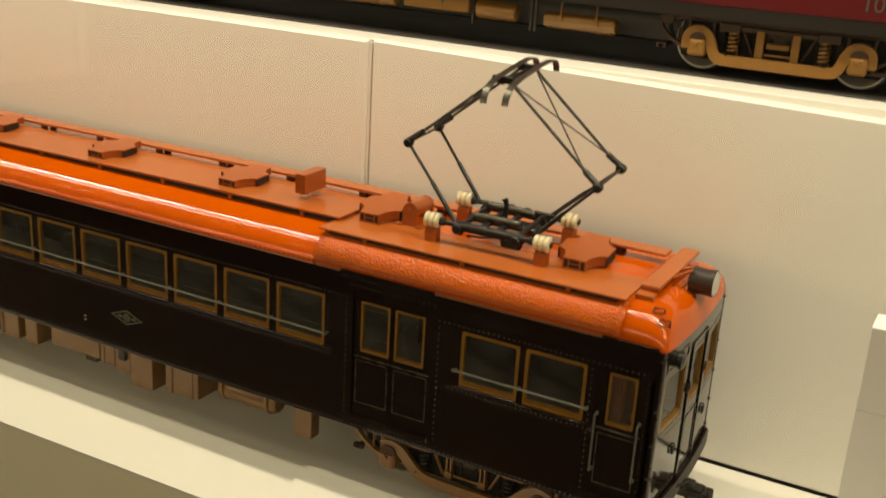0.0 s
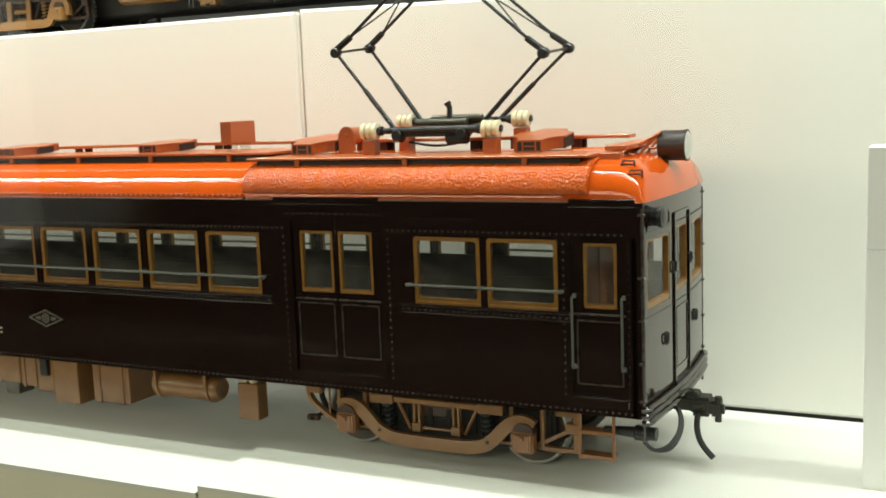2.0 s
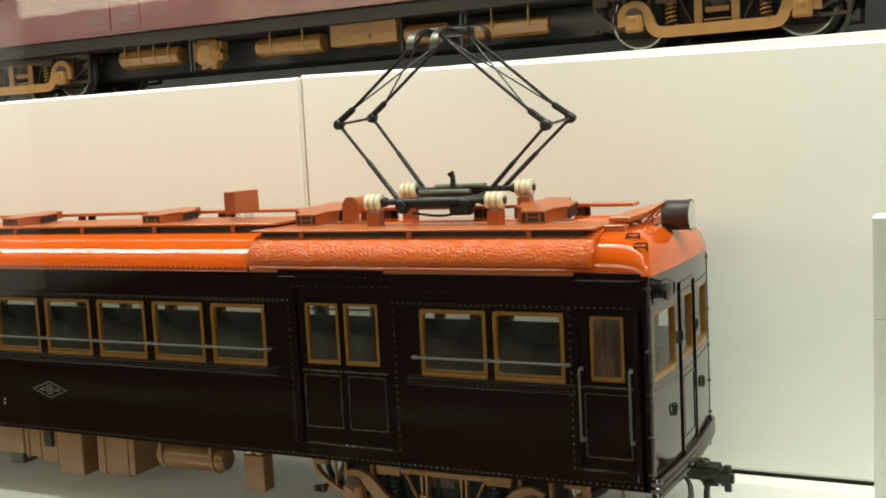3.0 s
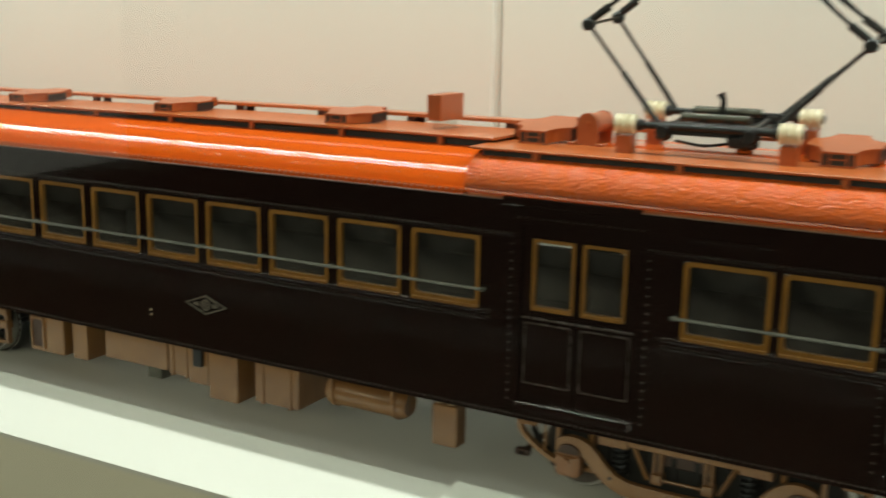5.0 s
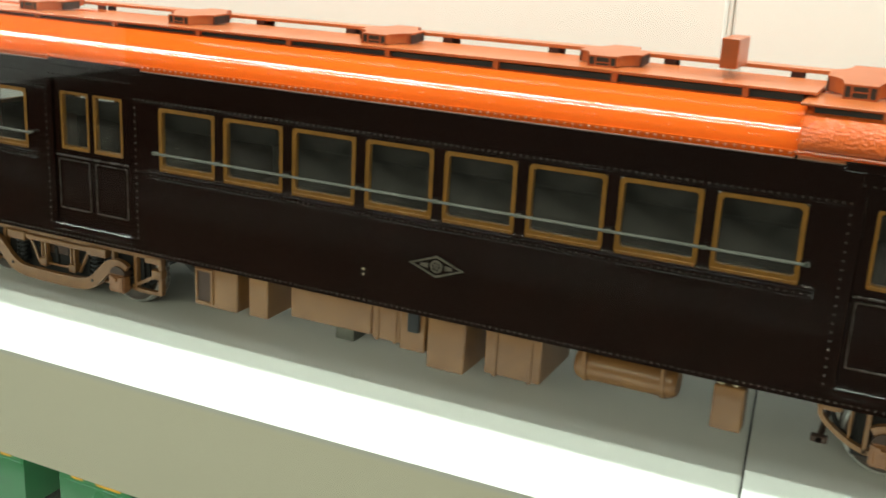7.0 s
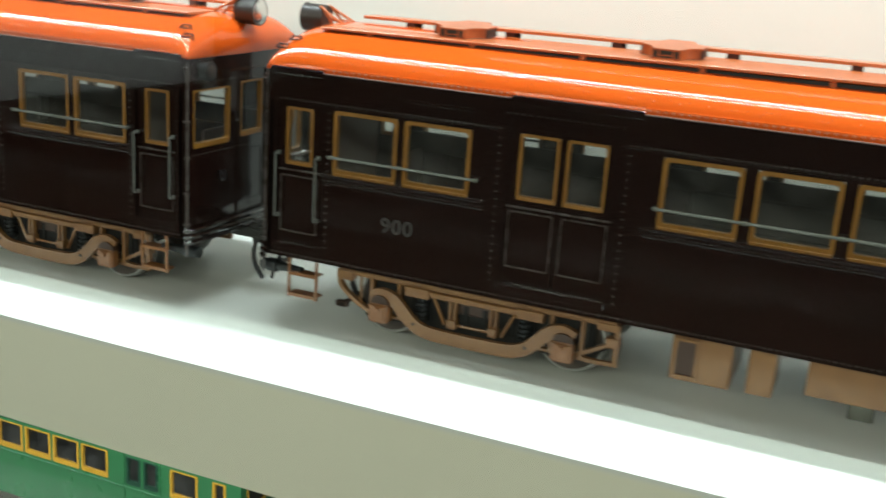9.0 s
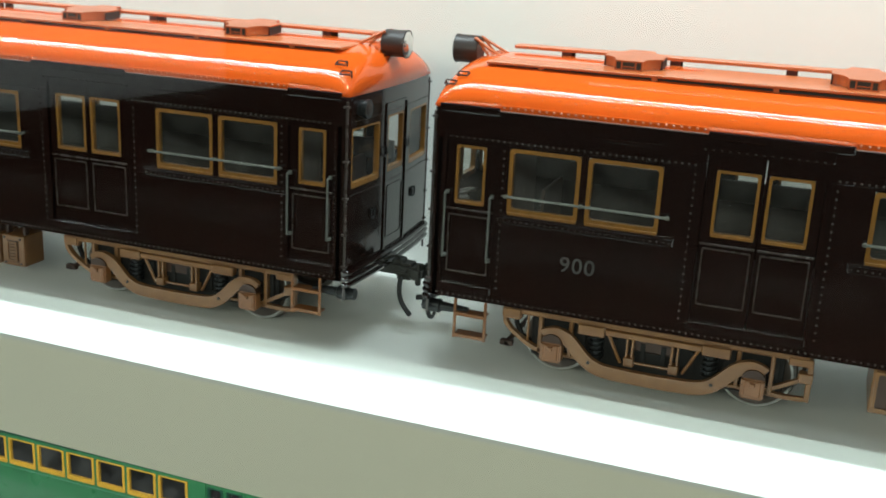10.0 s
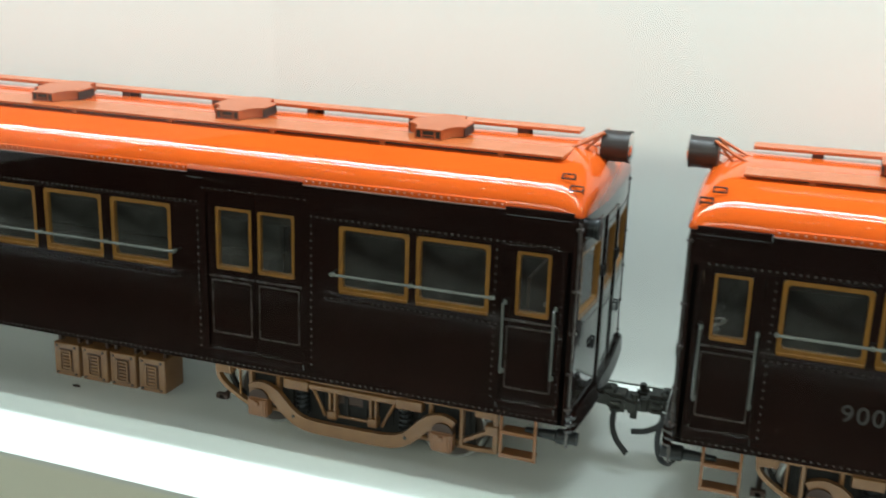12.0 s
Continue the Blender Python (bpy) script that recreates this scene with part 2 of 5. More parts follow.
def wall_with_holes(bm, xs, zs, holes, thick, place):
    """A wall of cells between the lines xs and zs, open where a hole lies; place maps (s, depth, z)."""
    def is_open(i, k):
        cx, cz = (xs[i] + xs[i + 1]) / 2, (zs[k] + zs[k + 1]) / 2
        return any(a < cx < b and c < cz < d for a, b, c, d in holes)
    nx, nz = len(xs) - 1, len(zs) - 1
    cache = {}
    def v(i, k, d):
        if (i, k, d) not in cache:
            cache[i, k, d] = bm.verts.new(place(xs[i], thick * d, zs[k]))
        return cache[i, k, d]
    for i in range(nx):
        for k in range(nz):
            if is_open(i, k):
                continue
            for d in (0, 1):
                bm.faces.new((v(i, k, d), v(i + 1, k, d), v(i + 1, k + 1, d), v(i, k + 1, d)))
            for (a, b), (ni, nk) in ((((i, k), (i + 1, k)), (i, k - 1)), (((i, k + 1), (i + 1, k + 1)), (i, k + 1)), (((i, k), (i, k + 1)), (i - 1, k)), (((i + 1, k), (i + 1, k + 1)), (i + 1, k))):
                if not (0 <= ni < nx and 0 <= nk < nz) or is_open(ni, nk):
                    bm.faces.new((v(*a, 0), v(*b, 0), v(*b, 1), v(*a, 1)))
    return bm


def lines(lo, hi, marks, step):
    """Sorted marks from lo to hi with no wider gap than step."""
    marks = sorted({round(m, 5) for m in (lo, hi, *marks)})
    out = [marks[0]]
    for m in marks[1:]:
        n = max(1, math.ceil((m - out[-1]) / step))
        a = out[-1]
        out += [a + (m - a) * (k + 1) / n for k in range(n)]
    return out


# ---- the display case and the room round it ----
def structure(name, bm, mat, label, category):
    return tagged(part(name, bm, mat), label, category, kind="structure")


X0, X1 = -4.2, 1.1
EDGE_L, EDGE_MID, EDGE_R, EDGE_END = -0.1410, -0.1510, -0.1380, -0.1050
LOW = -0.008  # the longer board lies a little lower


def joint(y):
    """The boards meet on a slightly skew line."""
    return -0.463 - 0.12 * (y + 0.076)


def shelf_board(outline, top):
    return structure("shelf", plate(bmesh.new(), outline, top - 0.005, top), "shelf", "white laminated shelf board of the display case", "shelf")


def fascia(line, top):
    """A board under the shelf edge, along a line in x and y."""
    front, back = [(x, y + 0.0005) for x, y in line], [(x, y + 0.0185) for x, y in line[::-1]]
    return structure("shelf_fascia", plate(bmesh.new(), front + back, top - 0.138, top - 0.0052), "fascia", "cream white fascia board under the shelf edge", "fascia")


# the long board bulges a little towards the glass
long_edge = [(X0, EDGE_L), (-2.3, EDGE_L - 0.002), (-1.75, EDGE_MID), (-1.1, EDGE_MID + 0.001), (joint(EDGE_L), EDGE_L)]
short_edge = [(joint(EDGE_R) + 0.0026, EDGE_R), (X1, EDGE_END)]
shelf_board(long_edge + [(joint(0.347), 0.347), (X0, 0.347)], LOW)
shelf_board(short_edge + [(X1, 0.347), (joint(0.347) + 0.0026, 0.347)], 0.0)
fascia(long_edge, LOW)
# Black filler standing in for the shade down in the joint.
structure("shelf_joint", plate(bmesh.new(), [(joint(y) + d, y) for y, d in ((EDGE_R + 0.001, 0.0002), (EDGE_R + 0.001, 0.0024), (0.346, 0.0024), (0.346, 0.0002))], LOW - 0.006, LOW - 0.001), "black", "black strip drawn for the shaded gap between two shelf boards", "joint")
fascia(short_edge, 0.0)
structure("shelf_underside", box(bmesh.new(), X0, X1, -0.086, 0.352, -0.138, -0.120, 0), "white", "white board closing the shelf from below", "board")
SEAM = -0.607
for a, b, y0, z0, top_a, top_b in ((X0, SEAM - 0.003, 0.345, LOW + 0.0004, 0.565, 0.565), (SEAM + 0.003, X1, 0.347, 0.004, 0.5675, 0.5365)):
    bm = slab(bmesh.new(), [(a, z0), (b, z0), (b, top_b), (a, top_a)], y0, 0.367, 0.0045)
    structure("back_panel", bm, "white", "cream white back panel behind the model train", "panel")
structure("panel_strip", box(bmesh.new(), SEAM - 0.0022, SEAM + 0.0022, 0.3485, 0.366, 0.004, 0.5605, 0), "white", "narrow white strip in the joint of two panels", "strip")
# Black strip painting the shade of the gap under the right panel.
structure("panel_foot", box(bmesh.new(), SEAM, X1, 0.354, 0.366, -0.02, 0.004, 0), "black", "black strip drawn for the shadow gap along the panel foot", "trim")
structure("upper_shelf", box(bmesh.new(), X0, X1, 0.3675, 1.25, 0.5445, 0.5645, 0.001), "white", "white upper display tier behind the panel", "shelf")
structure("upper_plinth", box(bmesh.new(), X0, X1, 0.425, 1.2, 0.5647, 0.5670, 0.0005), "black", "black track bed on the upper tier", "plinth")
structure("upper_back_wall", box(bmesh.new(), X0, X1, 1.25, 1.3, 0.45, 1.6, 0), "black", "dark wall behind the upper tier", "wall")
structure("wall_north", box(bmesh.new(), -6, 3, 1.6, 1.7, -1.3, 2.5, 0), "room", "dim wall behind the display", "wall")
structure("wall_south", box(bmesh.new(), -6, 3, -4.1, -4.0, -1.3, 2.5, 0), "room", "dim museum wall", "wall")
structure("wall_east", box(bmesh.new(), 3, 3.1, -4.0, 1.6, -1.3, 2.5, 0), "room", "dim museum wall", "wall")
structure("wall_west", box(bmesh.new(), -6.1, -6, -4.0, 1.6, -1.3, 2.5, 0), "room", "dim museum wall", "wall")
structure("floor", box(bmesh.new(), -6, 3, -4.0, 1.6, -1.4, -1.3, 0), "carpet", "dark carpet floor", "floor")
structure("ceiling", box(bmesh.new(), -6, 3, -4.0, 1.6, 2.5, 2.6, 0), "room", "dim ceiling", "ceiling")
# Unseen panel, added to give the pale slanted reflection in the glass.
structure("mirrored_panel", slab(bmesh.new(), [(-5.95, -0.62), (-3.45, -0.13), (-3.45, 1.35), (-5.95, 1.35)], -3.06, -3.0), "white", "unseen pale panel added for a reflection in the case glass", "panel")
pane = structure("display_glass", box(bmesh.new(), X0 - 1.0, X1 + 1.0, -0.306, -0.30, -1.3, 1.62, 0), "case_glass", "clear glass front of the display case", "glass")
pane.visible_shadow = False

# ---- the brown model cars ----
HALF, WIDE, EAVE = 0.840, 0.133, 0.312
XC, YC = -0.819, 0.133


CORNER = 0.0072


def bow(v):
    """How far the bowed end reaches at v across, with rounded corners."""
    q = min(1.0, max(0.0, (abs(v) - WIDE + CORNER) / CORNER))
    return HALF + 0.007 + 0.007 * (1 - (min(abs(v), WIDE - CORNER) / WIDE) ** 2) - CORNER * (1 - math.sqrt(1 - q * q))


def roof_rise(v):
    a = min(1.0, abs(v) / WIDE)
    return 0.050 * (0.95 * (1 - a ** 2.5) ** 0.4545 + 0.05 * (1 - a * a))


def canvas_rise(v):
    a = min(1.0, abs(v) / WIDE)
    return 0.0095 + 0.0350 * (1 - a ** 6) ** 0.4545


def dome_rise(v):
    a = min(1.0, abs(v) / WIDE)
    return 0.0440 * (1 - a ** 6) ** 0.4545


def roof_shell(u0, u1, dome_left, dome_right, lift=0.0, rise=roof_rise):
    bm = bmesh.new()
    vs = [WIDE * math.sin(k / 20 * math.pi / 2) for k in range(-20, 21)]
    stations = []
    if dome_left:
        stations += [("l", 1 - k / 12) for k in range(12)]
    stations += [("m", u0 + (u1 - u0) * k / 24) for k in range(25)]
    if dome_right:
        stations += [("r", (k + 1) / 12) for k in range(12)]
    rows = []
    for kind, t in stations:
        row = []
        for v in vs:
            if kind == "m":
                row.append(bm.verts.new((t, v, EAVE + rise(v) + lift)))
            else:
                h = (1 - t ** 4) ** 0.5
                start, sign = (u1, 1) if kind == "r" else (-u0, -1)
                row.append(bm.verts.new((sign * (start + (bow(v) + 0.002 - start) * t), v * (1 + 0.004 * t), EAVE + rise(v) * h + lift)))
        rows.append(row)
    for a, b in zip(rows, rows[1:]):
        for k in range(len(vs) - 1):
            bm.faces.new((a[k], b[k], b[k + 1], a[k + 1]))
    return bm


def side_windows():
    """(kind, offset along the car, width, foot, head) of every window on a side, mirrored about the middle."""
    out = []
    for s in (1, -1):
        out += [("crew", s * (0.819 - 0.018), 0.036, 0.201, 0.270)]
        out += [("saloon", s * (0.819 - 0.105), 0.0820, 0.1962, 0.2728), ("saloon", s * (0.819 - 0.195), 0.0820, 0.1962, 0.2728)]
        out += [("leaf", s * (0.819 - 0.3138), 0.0455, 0.203, 0.276), ("leaf", s * (0.819 - 0.3672), 0.0455, 0.203, 0.276)]
    out += [("saloon", -0.3304 + k * 0.0944, 0.0820, 0.1962, 0.2728) for k in range(8)]
    return out


def window_piece(width, foot, head, rail=0.0031, sill=0.0052, r=0.005):
    """A window about its own middle, facing -y: frame and pane."""
    h = (head - foot) / 2
    bm = ring_frame(bmesh.new(), rounded(-width / 2, width / 2, -h, h, r, 4), rounded(-width / 2 + rail, width / 2 - rail, -h + sill, h - rail, r * 0.8, 4), -0.0005, 0.006)
    box(bm, -width / 2 + 0.001, width / 2 - 0.001, -0.0018, 0.0, -h, -h + 0.0032, 0.0004)
    frame_ob = part("window", bm, "ochre", None, "golden ochre varnished window frame")
    pane = part("pane", slab(bmesh.new(), rounded(-width / 2 + 0.002, width / 2 - 0.002, -h + 0.002, h - 0.002, r * 0.8, 3), 0.003, 0.0036), "glass", frame_ob)
    pane.visible_shadow = False
    return frame_ob


def set_piece(first, parent, m, used):
    """The first piece itself, or a copy of it with its parts, under the parent at m."""
    if first not in used:
        used.add(first)
        first.parent = parent
        first.matrix_basis = m
        return first
    o = copy_thing(first, m)
    o.parent = parent
    return o


def rivet_row(bm, pts, out, r=0.0012):
    """Round rivet heads at the points."""
    n = Vector(out)
    s = n.orthogonal().normalized()
    u = n.cross(s)
    turns = [(math.cos(a) * s + math.sin(a) * u) for a in (math.pi / 3 * k for k in range(6))]
    for p in pts:
        c = Vector(p)
        rings = [[bm.verts.new(c + n * h * r + q * w * r) for q in turns] for h, w in ((0, 1.0), (0.55, 0.85), (0.85, 0.45))]
        for a, b in zip(rings, rings[1:]):
            for k in range(6):
                bm.faces.new((a[k], a[(k + 1) % 6], b[(k + 1) % 6], b[k]))
        bm.faces.new(rings[-1])


def spread(a, b, step):
    n = max(1, round(abs(b - a) / step))
    return [a + (b - a) * (k + 0.5) / n for k in range(n)]


def smooth_path(pts, n=6):
    """A rounded line through the points."""
    pts = [Vector(p) for p in pts]
    out = []
    for i in range(len(pts) - 1):
        p0, p1, p2, p3 = pts[max(i - 1, 0)], pts[i], pts[i + 1], pts[min(i + 2, len(pts) - 1)]
        for k in range(n):
            t = k / n
            out.append(0.5 * ((2 * p1) + (p2 - p0) * t + (2 * p0 - 5 * p1 + 4 * p2 - p3) * t * t + (3 * p1 - p0 - 3 * p2 + p3) * t ** 3))
    return out + [pts[-1]]


def coil(bm, x, y, z0, z1, r, wire, turns):
    n = turns * 10
    rod(bm, [(x + r * math.cos(2 * math.pi * k / 10), y + r * math.sin(2 * math.pi * k / 10), z0 + (z1 - z0) * k / n) for k in range(n + 1)], wire, 5)


def wheel_profile():
    return [(-0.004, 0.030), (-0.007, 0.0345), (-0.007, 0.041), (-0.004, 0.0425), (0.006, 0.0432), (0.007, 0.0462), (0.010, 0.0462), (0.010, 0.040), (0.004, 0.034), (0.003, 0.012), (0.008, 0.010)]


def flat_bar(bm, line, half, y0, y1):
    """A flat bar of height 2 * half along a line in x and z, thick in y."""
    up, low = [], []
    for i, p in enumerate(line):
        d = (line[min(i + 1, len(line) - 1)] - line[max(i - 1, 0)]).normalized()
        nrm = Vector((-d.z, 0, d.x))
        up.append(p + nrm * half)
        low.append(p - nrm * half)
    g = [[bm.verts.new((p.x, yy, p.z)) for p in side] for side, yy in ((up, y0), (low, y0), (low, y1), (up, y1))]
    for a, b in ((0, 1), (1, 2), (2, 3), (3, 0)):
        for k in range(len(line) - 1):
            bm.faces.new((g[a][k], g[a][k + 1], g[b][k + 1], g[b][k]))
    for k in (0, len(line) - 1):
        bm.faces.new([q[k] for q in g])
    return bm


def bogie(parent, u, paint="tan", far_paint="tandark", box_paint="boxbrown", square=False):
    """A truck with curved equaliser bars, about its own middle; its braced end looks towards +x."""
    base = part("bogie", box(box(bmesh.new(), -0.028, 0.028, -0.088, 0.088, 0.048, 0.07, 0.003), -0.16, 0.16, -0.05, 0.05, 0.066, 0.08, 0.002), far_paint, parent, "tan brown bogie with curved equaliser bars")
    base.location = (u, 0, 0)
    ax = 0.116
    outer = 1
    for s in (-1, 1):
        y = s * 0.106
        top = [(-ax - 0.011, 0, 0.0560), (-ax - 0.004, 0, 0.0600), (-ax + 0.006, 0, 0.0610), (-ax + 0.020, 0, 0.055), (-0.077, 0, 0.036), (-0.063, 0, 0.0275), (-0.045, 0, 0.0240), (0, 0, 0.0230)]
        if square:
            top = [(-ax - 0.017, 0, 0.036), (-ax - 0.016, 0, 0.053), (-ax - 0.006, 0, 0.0615), (-ax + 0.009, 0, 0.0605), (-ax + 0.0185, 0, 0.049), (-ax + 0.026, 0, 0.031), (-ax + 0.038, 0, 0.0245), (-0.04, 0, 0.0240), (0, 0, 0.0240)]
        line = smooth_path(top, 5)
        line += [Vector((-p.x, 0, p.z)) for p in line[-2::-1]]
        bar = part("equaliser_bar", flat_bar(bmesh.new(), line, 0.0078, y - 0.0035, y + 0.0035), paint, base, smooth=True)
        for bx in (-0.071, 0.071):
            part("bolt", lathe(bmesh.new(), (bx, y + s * 0.0035, 0.033), (0, s, 0), [(0, 0.0022), (0.0012, 0.002)], 8), "blackm", bar)
        # top frame, spring seats, swing hanger portal
        bm = bmesh.new()
        yi = s * 0.094
        box(bm, -0.172, 0.172, yi - 0.004, yi + 0.004, 0.0745, 0.0815, 0.001)
        box(bm, -0.056, 0.056, yi - 0.006, yi + 0.006, 0.0665, 0.0735, 0.001)
        for sx in (-1, 1):
            box(bm, *sorted((sx * 0.056, sx * 0.088)), yi - 0.008, yi + 0.008, 0.0635, 0.076, 0.001)
            rod(bm, [(sx * 0.052, yi, 0.066), (sx * 0.036, yi, 0.034)], 0.0021, 6)
            for q in (-0.0032, 0.0032):
                box(bm, sx * 0.026 + q - 0.0013, sx * 0.026 + q + 0.0013, yi - 0.004, yi + 0.004, 0.040, 0.068, 0.0004)
            box(bm, sx * 0.026 - 0.0058, sx * 0.026 + 0.0058, yi - 0.006, yi + 0.006, 0.0325, 0.0435, 0.0008)
            for px in (ax - 0.019, ax + 0.018):
                box(bm, sx * px - 0.0024, sx * px + 0.0024, yi - 0.004, yi + 0.004, 0.03, 0.075, 0.0006)
            box(bm, *sorted((sx * 0.074, sx * (ax + 0.02))), yi - 0.003, yi + 0.004, 0.0285, 0.0325, 0.0008)
            if sx == outer:
                box(bm, *sorted((sx * 0.150, sx * 0.176)), yi - 0.005, yi + 0.005, 0.069, 0.0785, 0.001)
                flat_bar(bm, [Vector((sx * q, 0, z)) for q, z in ((0.128, 0.0325), (0.146, 0.042), (0.172, 0.0565))], 0.0022, yi - 0.003, yi + 0.003)
                flat_bar(bm, [Vector((sx * q, 0, z)) for q, z in ((0.128, 0.0300), (0.150, 0.0290), (0.176, 0.0300))], 0.0024, yi - 0.003, yi + 0.003)
                box(bm, sx * 0.174 - 0.003, sx * 0.174 + 0.003, yi - 0.004, yi + 0.004, 0.028, 0.076, 0.0006)
                box(bm, *sorted((sx * 0.162, sx * 0.178)), yi - 0.006, yi + 0.006, 0.050, 0.062, 0.001)
            else:
                box(bm, *sorted((sx * 0.158, sx * 0.182)), yi - 0.006, yi + 0.006, 0.067, 0.0815, 0.002, 2)
                flat_bar(bm, smooth_path([(sx * q, 0, z) for q, z in ((0.178, 0.072), (0.1785, 0.063), (0.171, 0.053), (0.155, 0.0415), (0.140, 0.034), (0.128, 0.0315))], 3), 0.0024, yi - 0.004, yi + 0.004)
                rod(bm, [(sx * 0.150, yi, 0.075), (sx * 0.150, yi, 0.040)], 0.0016, 6)
        part("side_frame", bm, far_paint if square else paint, base)
        if square:
            for sx in (-1, 1):
                part("hanger_post", box(bmesh.new(), sx * 0.026 - 0.006, sx * 0.026 + 0.006, yi + s * 0.006 - 0.002, yi + s * 0.006 + 0.002, 0.030, 0.070, 0.001), paint, base)
            part("cross_tie", box(bmesh.new(), -0.017, 0.017, yi - 0.004, yi + 0.004, 0.046, 0.054, 0.001), paint, base)
        for sx in (-1, 1):
            bm = bmesh.new()
            box(bm, sx * ax - 0.0130, sx * ax + 0.0130, y - 0.009, y + 0.006, 0.0265, 0.0505, 0.002, 2)
            box(bm, sx * ax - 0.0095, sx * ax + 0.0095, y + s * 0.006 - 0.004, y + s * 0.006 + 0.004, 0.029, 0.049, 0.0015)
            box(bm, sx * ax - 0.003, sx * ax + 0.003, y + s * 0.011 - 0.002, y + s * 0.011 + 0.002, 0.042, 0.047, 0.0008)
            ab = part("axle_box", bm, box_paint, base, "rusty brown axle box")
            # Dark block added for the shade between equaliser bar and axle box.
            seat = [(sx * ax + 0.0125 * math.cos(radians(a)), 0.0500 + 0.0105 * math.sin(radians(a))) for a in range(0, 181, 20)]
            part("cavity_shade", slab(bmesh.new(), seat, y - 0.006, y + 0.0065), "tandark", ab, "dark brown block for the shaded cavity over the axle box")
            bm = bmesh.new()
            coil(bm, sx * 0.066, yi, 0.034, 0.064, 0.0075, 0.0017, 5)
            part("spring_core", rod(bmesh.new(), [(sx * 0.066, yi, 0.03), (sx * 0.066, yi, 0.064)], 0.005, 8), "blackm", base)
            part("coil_spring", bm, paint if square else "blackm", base, smooth=True)
            # brake hangers beside the wheels
            bm = bmesh.new()
            flat_bar(bm, [Vector((sx * q, 0, z)) for q, z in ((0.170, 0.076), (0.167, 0.058), (0.160, 0.044), (0.148, 0.036))], 0.0022, s * 0.084 - 0.003, s * 0.084 + 0.003)
            box(bm, *sorted((sx * 0.134, sx * 0.142)), s * 0.088 - 0.002, s * 0.088 + 0.002, 0.034, 0.0785, 0.001)
            box(bm, *sorted((sx * 0.080, sx * 0.094)), s * 0.089 - 0.002, s * 0.089 + 0.002, 0.026, 0.0785, 0.001)
            part("brake_gear", bm, "bogie_dark", base, "near-black brake hanger")
        # Added backing plate, standing in for the shaded inside of the bogie.
        bm = box(bmesh.new(), -0.147, 0.147, *sorted((s * 0.0815, s * 0.0855)), 0.0215, 0.0845, 0.001)
        for q in (-0.045, -0.012, 0.012, 0.045):
            box(bm, q - 0.003, q + 0.003, *sorted((s * 0.085, s * 0.089)), 0.034, 0.060, 0.0006)
        part("dark_backing", bm, "bogie_dark", base, "near-black plate added for the shade behind the side frame")
        part("spring_plank", rod(bmesh.new(), [(-0.021, yi, 0.0365), (0.021, yi, 0.0365)], 0.0018, 8), paint, base)
    part("motor_case", box(box(bmesh.new(), -0.10, -0.015, -0.058, 0.058, 0.024, 0.072, 0.008, 2), 0.015, 0.10, -0.058, 0.058, 0.024, 0.072, 0.008, 2), "bogie_dark", base)
    bm = rod(bmesh.new(), [(-outer * 0.176, -0.096, 0.033), (-outer * 0.176, 0.096, 0.033)], 0.0032, 8)
    for s in (-1, 1):
        box(bm, -outer * 0.176 - 0.008, -outer * 0.176 + 0.008, s * 0.092 - 0.004, s * 0.092 + 0.004, 0.030, 0.037, 0.0008)
    part("brake_beam", bm, far_paint, base, "dark brown brake beam")
    for sx in (-1, 1):
        part("axle", rod(bmesh.new(), [(sx * ax, -0.1, 0.0462), (sx * ax, 0.1, 0.0462)], 0.007, 10), "blackm", base)
        for s in (-1, 1):
            wheel = part("wheel", lathe(bmesh.new(), (sx * ax, s * 0.072, 0.0462), (0, -s, 0), wheel_profile(), 32), "facedark", base, "dark wheel with bright steel tyre", smooth=True)
            part("tyre", lathe(bmesh.new(), (sx * ax, s * 0.072, 0.0462), (0, -s, 0), [(-0.0075, 0.0390), (-0.0075, 0.0415), (-0.0045, 0.043), (0.0062, 0.0437), (0.0072, 0.0462), (0.0103, 0.0462), (0.0103, 0.0390)], 36, True), "steel", wheel, "bright steel tyre", smooth=True)
    return base


def board_sag(car, u):
    """How far the boards have sunk on the roof at u along the car."""
    return 0.005 if car.location.x < -2 else 0.006 * max(0.0, 0.1 - u) / 0.89


